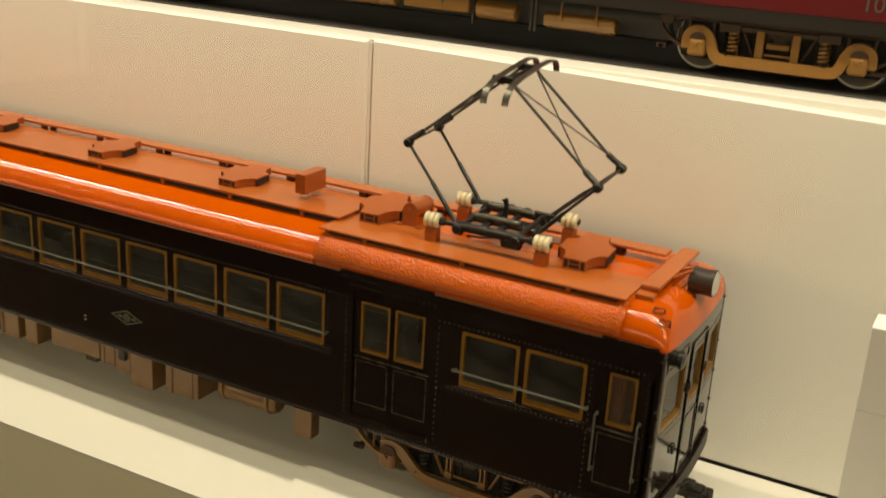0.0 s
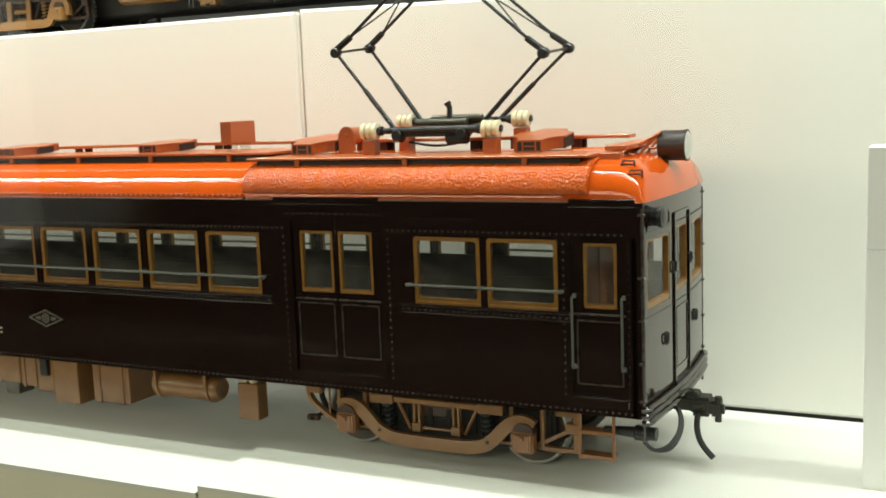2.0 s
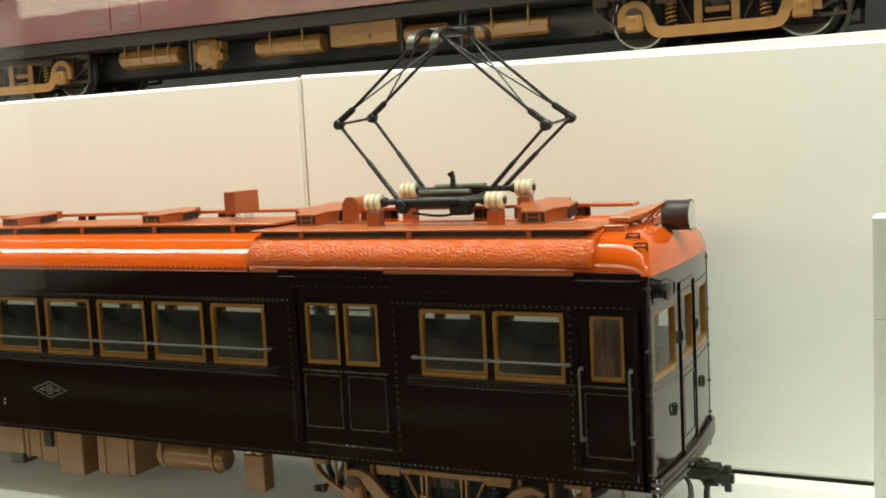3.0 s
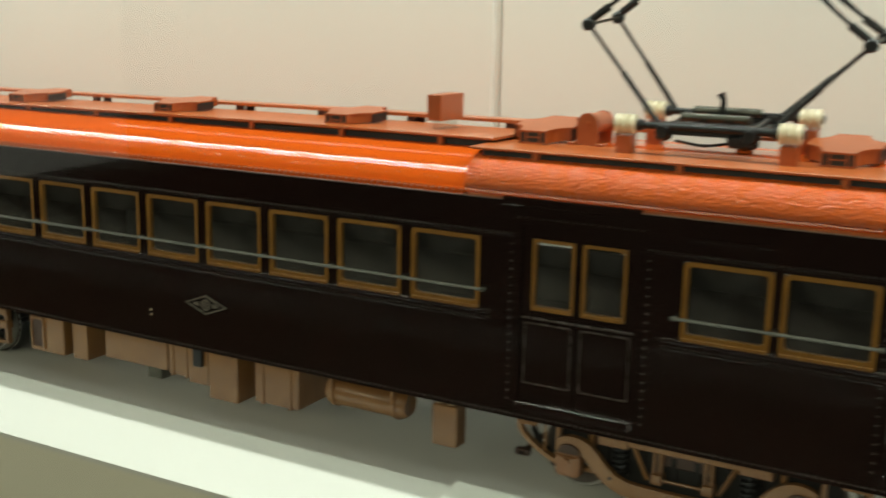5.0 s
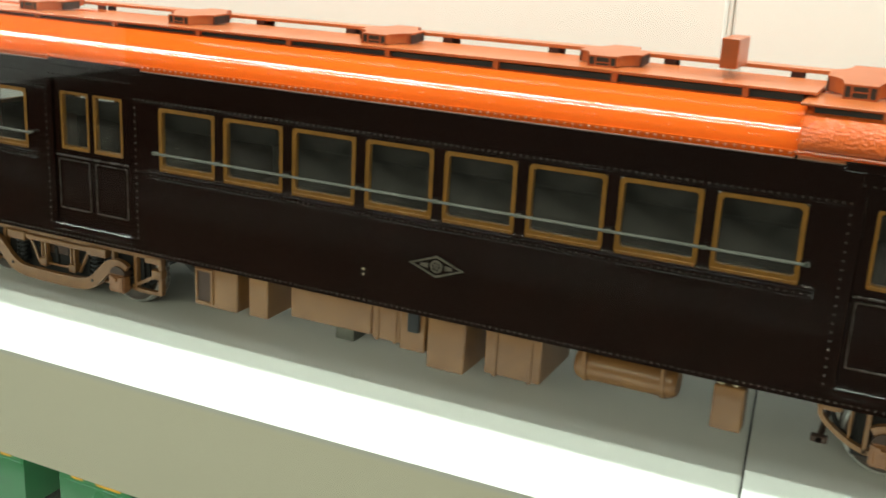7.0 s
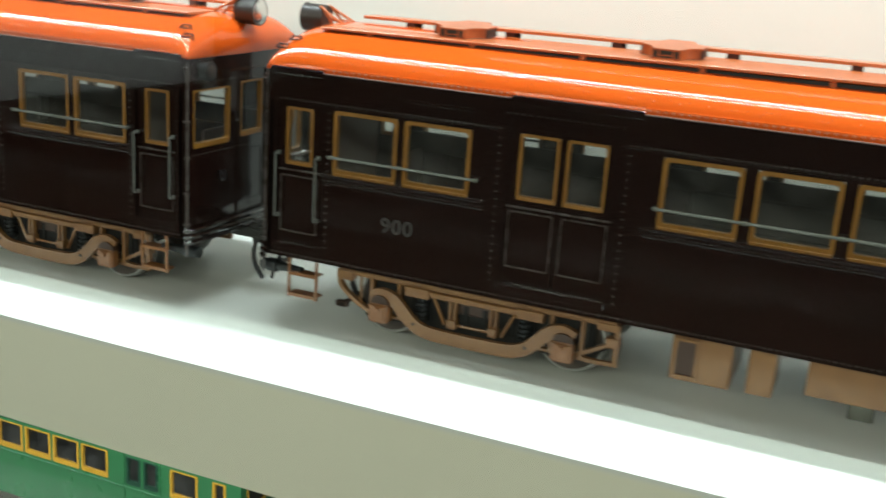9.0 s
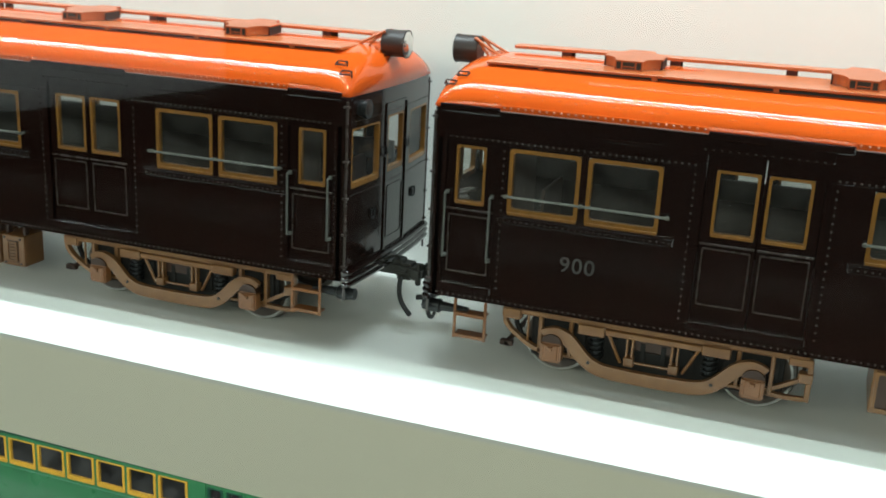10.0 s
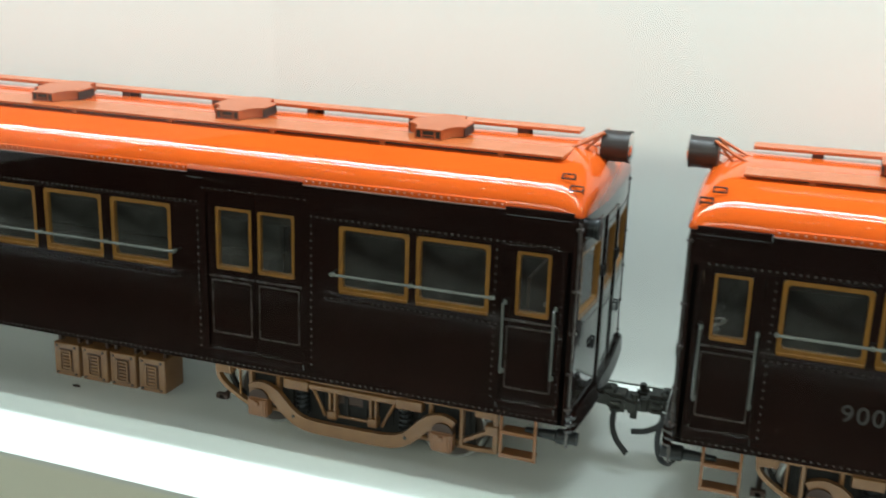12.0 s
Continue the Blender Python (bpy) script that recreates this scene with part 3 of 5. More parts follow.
def ventilator(parent, u):
    """A flat cross-shaped cowl with hollow flanks and dark slotted mouths."""
    X, Y, a = 0.0335, 0.043, 0.0155
    foot, tilt, high = (0.3608, 0.11, 0.0142) if parent.location.x > -1 and u > 0.3 else (0.3664, 0.045, 0.0115)
    foot -= board_sag(parent, u)
    top = foot + high
    pts = []
    for qx, qy in ((1, -1), (1, 1), (-1, 1), (-1, -1)):
        arc = []
        for k in range(11):
            t = k / 10 * math.pi / 2
            arc.append((qx * (X - (X - a) * math.sin(t)), qy * (Y - (Y - a) * math.cos(t))))
        pts += arc if qx * qy > 0 else arc[::-1]
    order = sorted(range(len(pts)), key=lambda i: math.atan2(pts[i][1], pts[i][0]))
    pts = [pts[i] for i in order]
    ob = part("ventilator", plate(plate(bmesh.new(), [(x * 0.94, y * 0.96) for x, y in pts], foot, top - 0.0016), pts, top - 0.0018, top), "vent", parent, "brick red flat roof ventilator")
    ob.location = (u + 0.004, -0.019, 0)
    tilted = [ob]
    for ang, reach, half in ((-90, Y, a), (90, Y, a), (0, X, a), (180, X, a)):
        # A dark face closes each mouth; the shade inside is its colour.
        bm = box(bmesh.new(), reach - 0.002, reach - 0.0008, -half + 0.0012, half - 0.0012, foot + 0.0017, top - 0.002, 0)
        mouth = part("mouth", bm, "inside", ob, "dark slotted mouth")
        mouth.data.transform(Matrix.Rotation(radians(ang), 4, "Z"))
        bm = bmesh.new()
        for q in (-half * 0.5, half * 0.5):
            box(bm, reach - 0.0009, reach - 0.0004, q - 0.0009, q + 0.0009, foot + 0.0017, top - 0.0018, 0)
        box(bm, reach - 0.0009, reach - 0.0004, -half * 0.5, half * 0.5, top - 0.0075, top - 0.0065, 0)
        box(bm, reach - 0.0018, reach, -half, half, foot, foot + 0.0019, 0)
        for q in (-half + 0.0008, half - 0.0008):
            box(bm, reach - 0.0018, reach, q - 0.0008, q + 0.0008, foot, top - 0.002, 0)
        # Side grilles take the darkened red: their shade is painted in.
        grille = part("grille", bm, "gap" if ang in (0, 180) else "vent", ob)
        grille.data.transform(Matrix.Rotation(radians(ang), 4, "Z"))
        tilted += [mouth, grille]
    # its back is raised on the far board
    for piece in tilted:
        for vert in piece.data.vertices:
            vert.co.z += tilt * (vert.co.y + Y)


def head_lamp(parent, s):
    u = s * (0.846 if (s > 0) == (parent.location.x > -2) else 0.851)
    bm = lathe(bmesh.new(), (u, -0.007, 0.364), (s, 0, 0), [(-0.013, 0.0155), (-0.011, 0.0168), (0.014, 0.0168), (0.0155, 0.0176), (0.0175, 0.0176), (0.0175, 0.0155)], 28)
    lamp = part("headlamp", bm, "lampcase", parent, "dark brown cylindrical headlamp", smooth=True)
    part("lens", lathe(bmesh.new(), (u + s * 0.0176, -0.007, 0.364), (s, 0, 0), [(0, 0.0155), (0.002, 0.012), (0.003, 0.005)], 24), "lens", lamp, "clear glass lamp lens", smooth=True)
    bm = bmesh.new()
    for y in (-0.020, 0.012):
        rod(bm, [(u - s * 0.009, y * 0.7 - 0.004, 0.3790), (u - s * 0.030, y - 0.004, 0.3675), (u - s * 0.052, y, 0.3560), (u - s * 0.055, y, 0.3500)], 0.0020, 6)
        rod(bm, [(u - s * 0.009, y * 0.7 - 0.004, 0.350), (u - s * 0.03, y - 0.004, 0.3530), (u - s * 0.052, y, 0.3560)], 0.0020, 6)
        rod(bm, [(u - s * 0.013, y * 0.7 - 0.004, 0.3765), (u - s * 0.034, y - 0.004, 0.3535)], 0.0016, 6)
    box(bm, u - s * 0.0205 - 0.002, u - s * 0.0205 + 0.002, -0.024, 0.016, 0.346, 0.357, 0.0006)
    rod(bm, smooth_path([(u - s * 0.010, -0.002, 0.366), (u - s * 0.024, 0.004, 0.360), (u - s * 0.036, 0.002, 0.363), (u - s * 0.05, 0.006, 0.353)]), 0.0014, 6)
    part("bracket", bm, "deck", lamp, "brick red lamp bracket")


def end_wall(car, s):
    holes = [(-0.121, -0.049, 0.200, 0.273), (-0.026, 0.026, 0.203, 0.276), (0.049, 0.121, 0.200, 0.273)]
    turn = [WIDE - CORNER + CORNER * math.sin(math.pi * k / 16) for k in range(8)]
    vs = lines(-WIDE, WIDE, [h[0] for h in holes] + [h[1] for h in holes] + turn + [-q for q in turn], 0.02)
    zs = lines(0.086, EAVE + 0.002, [0.200, 0.203, 0.273, 0.276], 0.2)
    part("end_wall", wall_with_holes(bmesh.new(), vs, zs, holes, 0.005, lambda v, d, z: (s * (bow(v) - d), v, z)), "body", car, smooth=True)
    for a, b, c, d in holes:
        h = lambda v, dep, z: (s * (bow(v) - 0.001 - dep), v, z)
        bm = ring_frame(bmesh.new(), rounded(a, b, c, d, 0.004, 4), rounded(a + 0.0028, b - 0.0028, c + 0.006, d - 0.0026, 0.004, 4), -0.0006, 0.006, h)
        f = part("window", bm, "ochre", car, "golden ochre varnished window frame")
        bm = bmesh.new()
        vv = [bm.verts.new(h(v, 0.003, z)) for v, z in ((a + 0.002, c + 0.002), (b - 0.002, c + 0.002), (b - 0.002, d - 0.002), (a + 0.002, d - 0.002))]
        bm.faces.new(vv)
        part("pane", bm, "glass", f).visible_shadow = False
    # gangway door panel, ribbed buffer beam, pipes, hooks and lamps on the end
    bm = bmesh.new()
    g = lambda v, dep, z: (s * (bow(v) - dep), v, z)
    ring_frame(bm, rounded(-0.034, 0.034, 0.10, 0.292, 0.003, 2), rounded(-0.0315, 0.0315, 0.1025, 0.2895, 0.003, 2), -0.002, 0.001, g)
    ring_frame(bm, rounded(-0.025, 0.025, 0.115, 0.185, 0.003, 2), rounded(-0.0235, 0.0235, 0.1165, 0.1835, 0.003, 2), -0.001, 0.001, g)
    ring_frame(bm, rounded(-0.121, -0.049, 0.282, 0.298, 0.002, 2), rounded(-0.119, -0.051, 0.284, 0.296, 0.002, 2), -0.001, 0.001, g)
    part("end_door", bm, "body", car)
    for z in (0.082, 0.0895, 0.097):
        pts = [(s * (bow(v) + 0.004), v, z) for v in [WIDE * math.sin(math.pi * k / 36) for k in range(-18, 19)]]
        part("buffer_rib", rod(bmesh.new(), pts, 0.0034, 6), "body", car, smooth=True)
    for sv in (-1, 1):
        v = sv * 0.1315
        bm = bmesh.new()
        rod(bm, [(s * (bow(v) + 0.0015), v, 0.062), (s * (bow(v) + 0.0015), v, 0.306)], 0.0017, 6)
        for z in (0.105, 0.145, 0.19, 0.235, 0.30):
            box(bm, s * (bow(v) + 0.001) - 0.0035, s * (bow(v) + 0.001) + 0.0035, v - 0.003, v + 0.003, z - 0.0013, z + 0.0013, 0.0004)
        part("corner_pipe", bm, "moulding", car, "dark pipe clipped to the body corner", smooth=True)
    for sv, z in ((-1, 0.158), (1, 0.158), (-1, 0.232), (1, 0.232)):
        v = sv * (0.066 if z < 0.2 else 0.036)
        x = s * (bow(v) + 0.0)
        part("hook", rod(bmesh.new(), smooth_path([(x - s * 0.001, v - 0.0045, z + 0.006), (x + s * 0.002, v - 0.0045, z + 0.0055), (x + s * 0.002, v - 0.0043, z - 0.003), (x + s * 0.002, v, z - 0.0055), (x + s * 0.002, v + 0.0043, z - 0.003), (x + s * 0.002, v + 0.0045, z + 0.0055), (x - s * 0.001, v + 0.0045, z + 0.006)], 4), 0.0012, 6), "blackm", car)
    for sv in ((-1,) if s > 0 else ()):
        v = sv * 0.1025
        bm = lathe(bmesh.new(), (s * bow(v) - s * 0.004, v, 0.2955), (s, 0, 0), [(-0.002, 0.0094), (0.010, 0.0100), (0.011, 0.0116), (0.0155, 0.0116), (0.0155, 0.009)], 20)
        ml = part("marker_lamp", bm, "blackm", car, "small black marker lamp", smooth=True)
        part("lens", lathe(bmesh.new(), (s * bow(v) + s * 0.0112, v, 0.2955), (s, 0, 0), [(0, 0.0092), (0.0014, 0.005)], 14), "lampcase", ml, "dark red marker lens")
    bm = bmesh.new()
    rivet_row(bm, [(s * (bow(v) - 0.0002), v, z) for z in (0.192, 0.2815) for v in spread(-0.125, 0.125, 0.008)], (s, 0, 0))
    tagged(part("rivets", bm, "rivet", car, smooth=True), kind="stuff")
    # coupler, its hoses, and the jumper socket below the corner
    bm = bmesh.new()
    e = HALF + 0.016
    q = lambda a, b: sorted((s * (e + a), s * (e + b)))
    box(bm, *q(-0.03, 0.014), -0.008, 0.008, 0.062, 0.078, 0.002)
    box(bm, *q(0.010, 0.034), -0.015, 0.013, 0.058, 0.080, 0.004, 2)
    box(bm, *q(0.030, 0.048), *sorted((s * -0.018, s * -0.004)), 0.060, 0.078, 0.004, 2)
    box(bm, *q(0.030, 0.041), *sorted((s * 0.005, s * 0.015)), 0.058, 0.076, 0.002)
    box(bm, *q(0.004, 0.018), -0.011, 0.008, 0.077, 0.085, 0.002)
    box(bm, *q(0.022, 0.027), -0.019, 0.016, 0.068, 0.073, 0.001)
    rod(bm, [(s * (e + 0.041), s * -0.011, 0.054), (s * (e + 0.041), s * -0.011, 0.083)], 0.0040, 10)
    rod(bm, smooth_path([(s * (e + 0.012), -0.006, 0.085), (s * (e + 0.010), -0.020, 0.092), (s * (e + 0.000), -0.045, 0.090), (s * (e - 0.008), -0.060, 0.086)]), 0.0016, 6)
    for z in (0.062, 0.070):
        rod(bm, [(s * (e + 0.014), -0.0165, z), (s * (e + 0.026), -0.0165, z)], 0.0022, 8)
    cp = part("coupler", bm, "darkiron", car, "dark worn iron knuckle coupler")
    if s > 0:
        path = [(s * (e + 0.020), -0.018, 0.064), (s * (e + 0.020), -0.024, 0.048), (s * (e + 0.026), -0.028, 0.032), (s * (e + 0.040), -0.032, 0.018)]
    else:
        path = [(s * (e + 0.012), -0.016, 0.062), (s * (e + 0.014), -0.020, 0.050), (s * (e + 0.028), -0.022, 0.040), (s * (e + 0.046), -0.024, 0.037)]
    part("air_hose", rod(bmesh.new(), smooth_path(path), 0.0034, 8), "rubber", cp, "hanging black rubber hose", smooth=True)
    bm = bmesh.new()
    for q in (1.0, 0.8):
        rod(bm, smooth_path([(s * (e - 0.012), -0.03, 0.078), (s * (e + 0.006 * q), -0.045, 0.072), (s * (e + 0.012 * q), -0.062, 0.056 + 0.006 * (1 - q)), (s * (e + 0.006 * q), -0.085, 0.042 + 0.02 * (1 - q)), (s * (e - 0.006), -0.105, 0.045), (s * (e - 0.014), -0.116, 0.056)]), 0.0021, 8)
    if s < 0 or car.location.x > -1:
        part("jumper_cable", bm, "rubber", cp, "looped black jumper cable", smooth=True)
    else:
        bm.free()
    bm = lathe(bmesh.new(), (s * (HALF + 0.004), -0.118, 0.067), (s, 0, 0), [(-0.045, 0.004), (-0.012, 0.006), (-0.01, 0.0085), (0.003, 0.0085), (0.004, 0.0072), (0.012, 0.0072), (0.012, 0.004)], 16)
    part("jumper_socket", bm, "blackm", car, "black jumper socket below the body corner", smooth=True)


def side_wall(car, t, canvas):
    """t = -1 for the side towards the glass, 1 for the far one."""
    wins = side_windows()
    holes = [(u - w / 2, u + w / 2, z0, z1) for kind, u, w, z0, z1 in wins if kind == "saloon"]
    doors = [(s * (0.819 - 0.3405), 0.121, 0.104, 0.292, "leaf") for s in (1, -1)] + [(s * (0.819 - 0.019), 0.060, 0.103, 0.2755, "crew") for s in (1, -1)]
    holes += [(u - w / 2, u + w / 2, z0, z1) for u, w, z0, z1, k in doors]
    xs = lines(-bow(WIDE), bow(WIDE), [q for h in holes for q in h[:2]], 0.5)
    zs = lines(0.086, EAVE + 0.004, [q for h in holes for q in h[2:]], 0.5)
    place = lambda u, d, z: (u, t * (WIDE - d), z)
    part("side_wall", wall_with_holes(bmesh.new(), xs, zs, holes, 0.006, place), "body", car, "glossy near-black maroon body side")
    for u, w, z0, z1, k in doors:
        leaves = [(u - w / 4, w / 2), (u + w / 4, w / 2)] if k == "leaf" else [(u, w)]
        for lu, lw in leaves:
            hole = min(((abs(h[1] - lu), h) for h in wins if h[0] == k))[1]
            slit = 0.0006 if t < 0 else 0.0
            a, b = lu - lw / 2 + slit, lu + lw / 2 - slit
            hs = [(hole[1] - hole[2] / 2, hole[1] + hole[2] / 2, hole[3], hole[4])]
            bm = wall_with_holes(bmesh.new(), lines(a, b, hs[0][:2], 1), lines(z0, z1, hs[0][2:], 1), hs, 0.003, lambda q, d, z: (q, t * (WIDE - 0.0025 - d), z))
            leaf = part("door_leaf" if k == "leaf" else "crew_door", bm, "body", car)
            bm = bmesh.new()
            m0, m1 = (0.125, 0.190) if k == "leaf" else (0.118, 0.188)
            ring_frame(bm, rounded(a + 0.004, b - 0.004, m0, m1, 0.002, 2), rounded(a + 0.0055, b - 0.0055, m0 + 0.0015, m1 - 0.0015, 0.002, 2), 0, 0.0015, lambda x, y, z: (x, t * (WIDE - 0.0015 - y), z))
            box(bm, a + 0.001, b - 0.001, *sorted((t * (WIDE - 0.0032), t * (WIDE - 0.0008))), 0.1935, 0.1955, 0.0004)
            part("moulding", bm, "moulding", leaf)
        box_bm = box(bmesh.new(), u - w / 2 - 0.002, u + w / 2 + 0.002, *sorted((t * (WIDE - 0.002), t * (WIDE + 0.0022))), z0 - 0.007, z0 + 0.0015, 0.001)
        part("door_sill", box_bm, "body", car)
        bm = bmesh.new()
        lip = 0.004 if k == "leaf" else 0.002
        ring_frame(bm, rounded(u - w / 2 - lip, u + w / 2 + lip, z0 - 0.004, z1 + (0.004 if k == "leaf" else 0.0006), 0.003, 2), rounded(u - w / 2, u + w / 2, z0, z1, 0.002, 2), -0.0012, 0.003, lambda x, y, z: (x, t * (WIDE - y), z))
        part("door_surround", bm, "body", car)
    # gutters over doors and corners, belt rails, guard bars, grab bars
    for s in (1, -1):
        for a, b in ((0.278, 0.423), (-0.021, 0.050)):
            lo, hi = sorted((s * (0.819 - a), s * (0.819 - b)))
            part("gutter", box(bmesh.new(), lo, hi, *sorted((t * (WIDE - 0.001), t * (WIDE + 0.0032))), 0.3075, 0.3165, 0.0012), "body", car)
        lo, hi = sorted((s * (0.819 - 0.158), s * (0.819 - 0.236)))
        part("sign_holder", box(bmesh.new(), lo, hi, *sorted((t * WIDE, t * (WIDE + 0.0018))), 0.2925, 0.2965, 0.0003), "body", car)
    for a, b in ((-bow(WIDE), -0.5435), (-0.4135, 0.4135), (0.5435, bow(WIDE))):
        part("letterboard", box(bmesh.new(), a, b, *sorted((t * (WIDE - 0.001), t * (WIDE + 0.0008))), 0.2765, 0.3122, 0.0003), "body", car)
    spans = [(0.819 - 0.254, 0.819 - 0.051), (-0.819 + 0.051, -0.819 + 0.254), (-0.386, 0.386)]
    for lo, hi in spans:
        bm = box(bmesh.new(), lo, hi, *sorted((t * (WIDE - 0.001), t * (WIDE + 0.002))), 0.1855, 0.1935, 0.0008)
        box(bm, lo - 0.001, hi + 0.001, *sorted((t * (WIDE - 0.001), t * (WIDE + 0.0038))), 0.1935, 0.1965, 0.0008)
        part("belt_rail", bm, "body", car)
        y = t * (WIDE + 0.0065)
        g0, g1 = lo + 0.010, hi - 0.006
        if lo > 0.4:
            g0, g1 = lo + 0.010, hi - 0.005
        bm = rod(bmesh.new(), [(g0, y, 0.2185), (g1, y, 0.2185)], 0.0016, 8)
        gaps = [q for q in [-0.3776 + k * 0.0944 for k in range(9)] + [s * 0.669 for s in (1, -1)] + [g0 + 0.003, g1 - 0.003] if g0 < q < g1]
        for q in gaps:
            rod(bm, [(q, y, 0.2185), (q, t * (WIDE - 0.001), 0.2185)], 0.0013, 6)
            box(bm, q - 0.002, q + 0.002, *sorted((y - 0.002, y + 0.002)), 0.2165, 0.2205, 0.0006)
        part("guard_bar", bm, "rail", car, "thin grey metal bar across the windows", smooth=True)
    for s in (1, -1):
        for d in (0.046, -0.008):
            u = s * (0.819 - d)
            y = t * (WIDE + 0.008)
            bm = rod(bmesh.new(), smooth_path([(u, t * WIDE, 0.214), (u, y, 0.2135), (u, y, 0.205), (u, y, 0.148), (u, y, 0.1385), (u, t * WIDE, 0.138)], 4), 0.0013, 8)
            for z in (0.214, 0.138):
                box(bm, u - 0.002, u + 0.002, *sorted((t * (WIDE - 0.001), t * (WIDE + 0.001))), z - 0.0025, z + 0.0025, 0.0005)
            part("grab_bar", bm, "rail", car, "thin grey metal grab bar", smooth=True)
        # crew step below the door
        bm = bmesh.new()
        a, b = sorted((s * (0.819 - 0.007), s * (0.819 - 0.045)))
        y = t * (WIDE - 0.006)
        for q in (a, b):
            box(bm, q - 0.0017, q + 0.0017, y - 0.0017, y + 0.0017, 0.034, 0.096, 0.0006)
        for z in (0.038, 0.065):
            box(bm, a, b, y - 0.003, y + 0.003, z - 0.0022, z + 0.0022, 0.0006)
            box(bm, a, b, *sorted((y, y - t * 0.016)), z - 0.0012, z + 0.0012, 0.0004)
        part("crew_step", bm, "boxbrown", car, "rusty brown two-rung crew step")
    bm = bmesh.new()
    out = (0, t, 0)
    y = t * WIDE
    pts = [(u, y + t * 0.0008, 0.2793) for a, b in ((-0.829, -0.547), (-0.41, 0.41), (0.547, 0.829)) for u in spread(a, b, 0.0070)]
    pts += [(u, y, 0.0905) for u in spread(-0.838, 0.838, 0.0070)]
    pts += [(u, y + t * 0.002, 0.1895) for lo, hi in spans for u in spread(lo, hi, 0.0070)]
    for s in (1, -1):
        for d in (0.269, 0.412, 0.0575, -0.0127):
            pts += [(s * (0.819 - d), y, z) for z in spread(0.102, 0.273, 0.0085)]
        pts += [(s * (0.819 - q), y, 0.2965) for q in spread(0.272, 0.409, 0.0085)]
    rivet_row(bm, pts, out)
    tagged(part("rivets", bm, "rivet", car, smooth=True), kind="stuff")
    bm = bmesh.new()
    pts = [(u, t * (WIDE + 0.0012), 0.3176) for a, b in (((-0.769, -0.541), (-0.396, 0.352)) if canvas else ((-0.769, -0.541), (-0.396, 0.396), (0.541, 0.769))) for u in spread(a, b, 0.0082)]
    rivet_row(bm, pts, out, 0.0016)
    tagged(part("rivets", bm, "roofrivet", car, "small rivets along the roof edge", smooth=True), kind="stuff")
    cuts = ((-0.769, -0.541, "roof"), (-0.396, 0.352, "roof"), (0.355, 0.396, "deck"), (0.541, 0.769, "deck")) if canvas else ((-0.769, -0.541, "roof"), (-0.396, 0.396, "roof"), (0.541, 0.769, "roof"))
    for a, b, paint in cuts:
        top = 0.3205 if paint == "roof" else 0.3162
        part("roof_edge", box(bmesh.new(), a, b, *sorted((t * (WIDE - 0.002), t * (WIDE + 0.0012))), 0.3125, top, 0.0006), paint, car)
        part("drip_edge", box(bmesh.new(), a, b, *sorted((t * (WIDE - 0.001), t * (WIDE + 0.0026))), 0.3126, 0.3139, 0.0003), "drip", car, "thin pale edge strip under the roof rim")


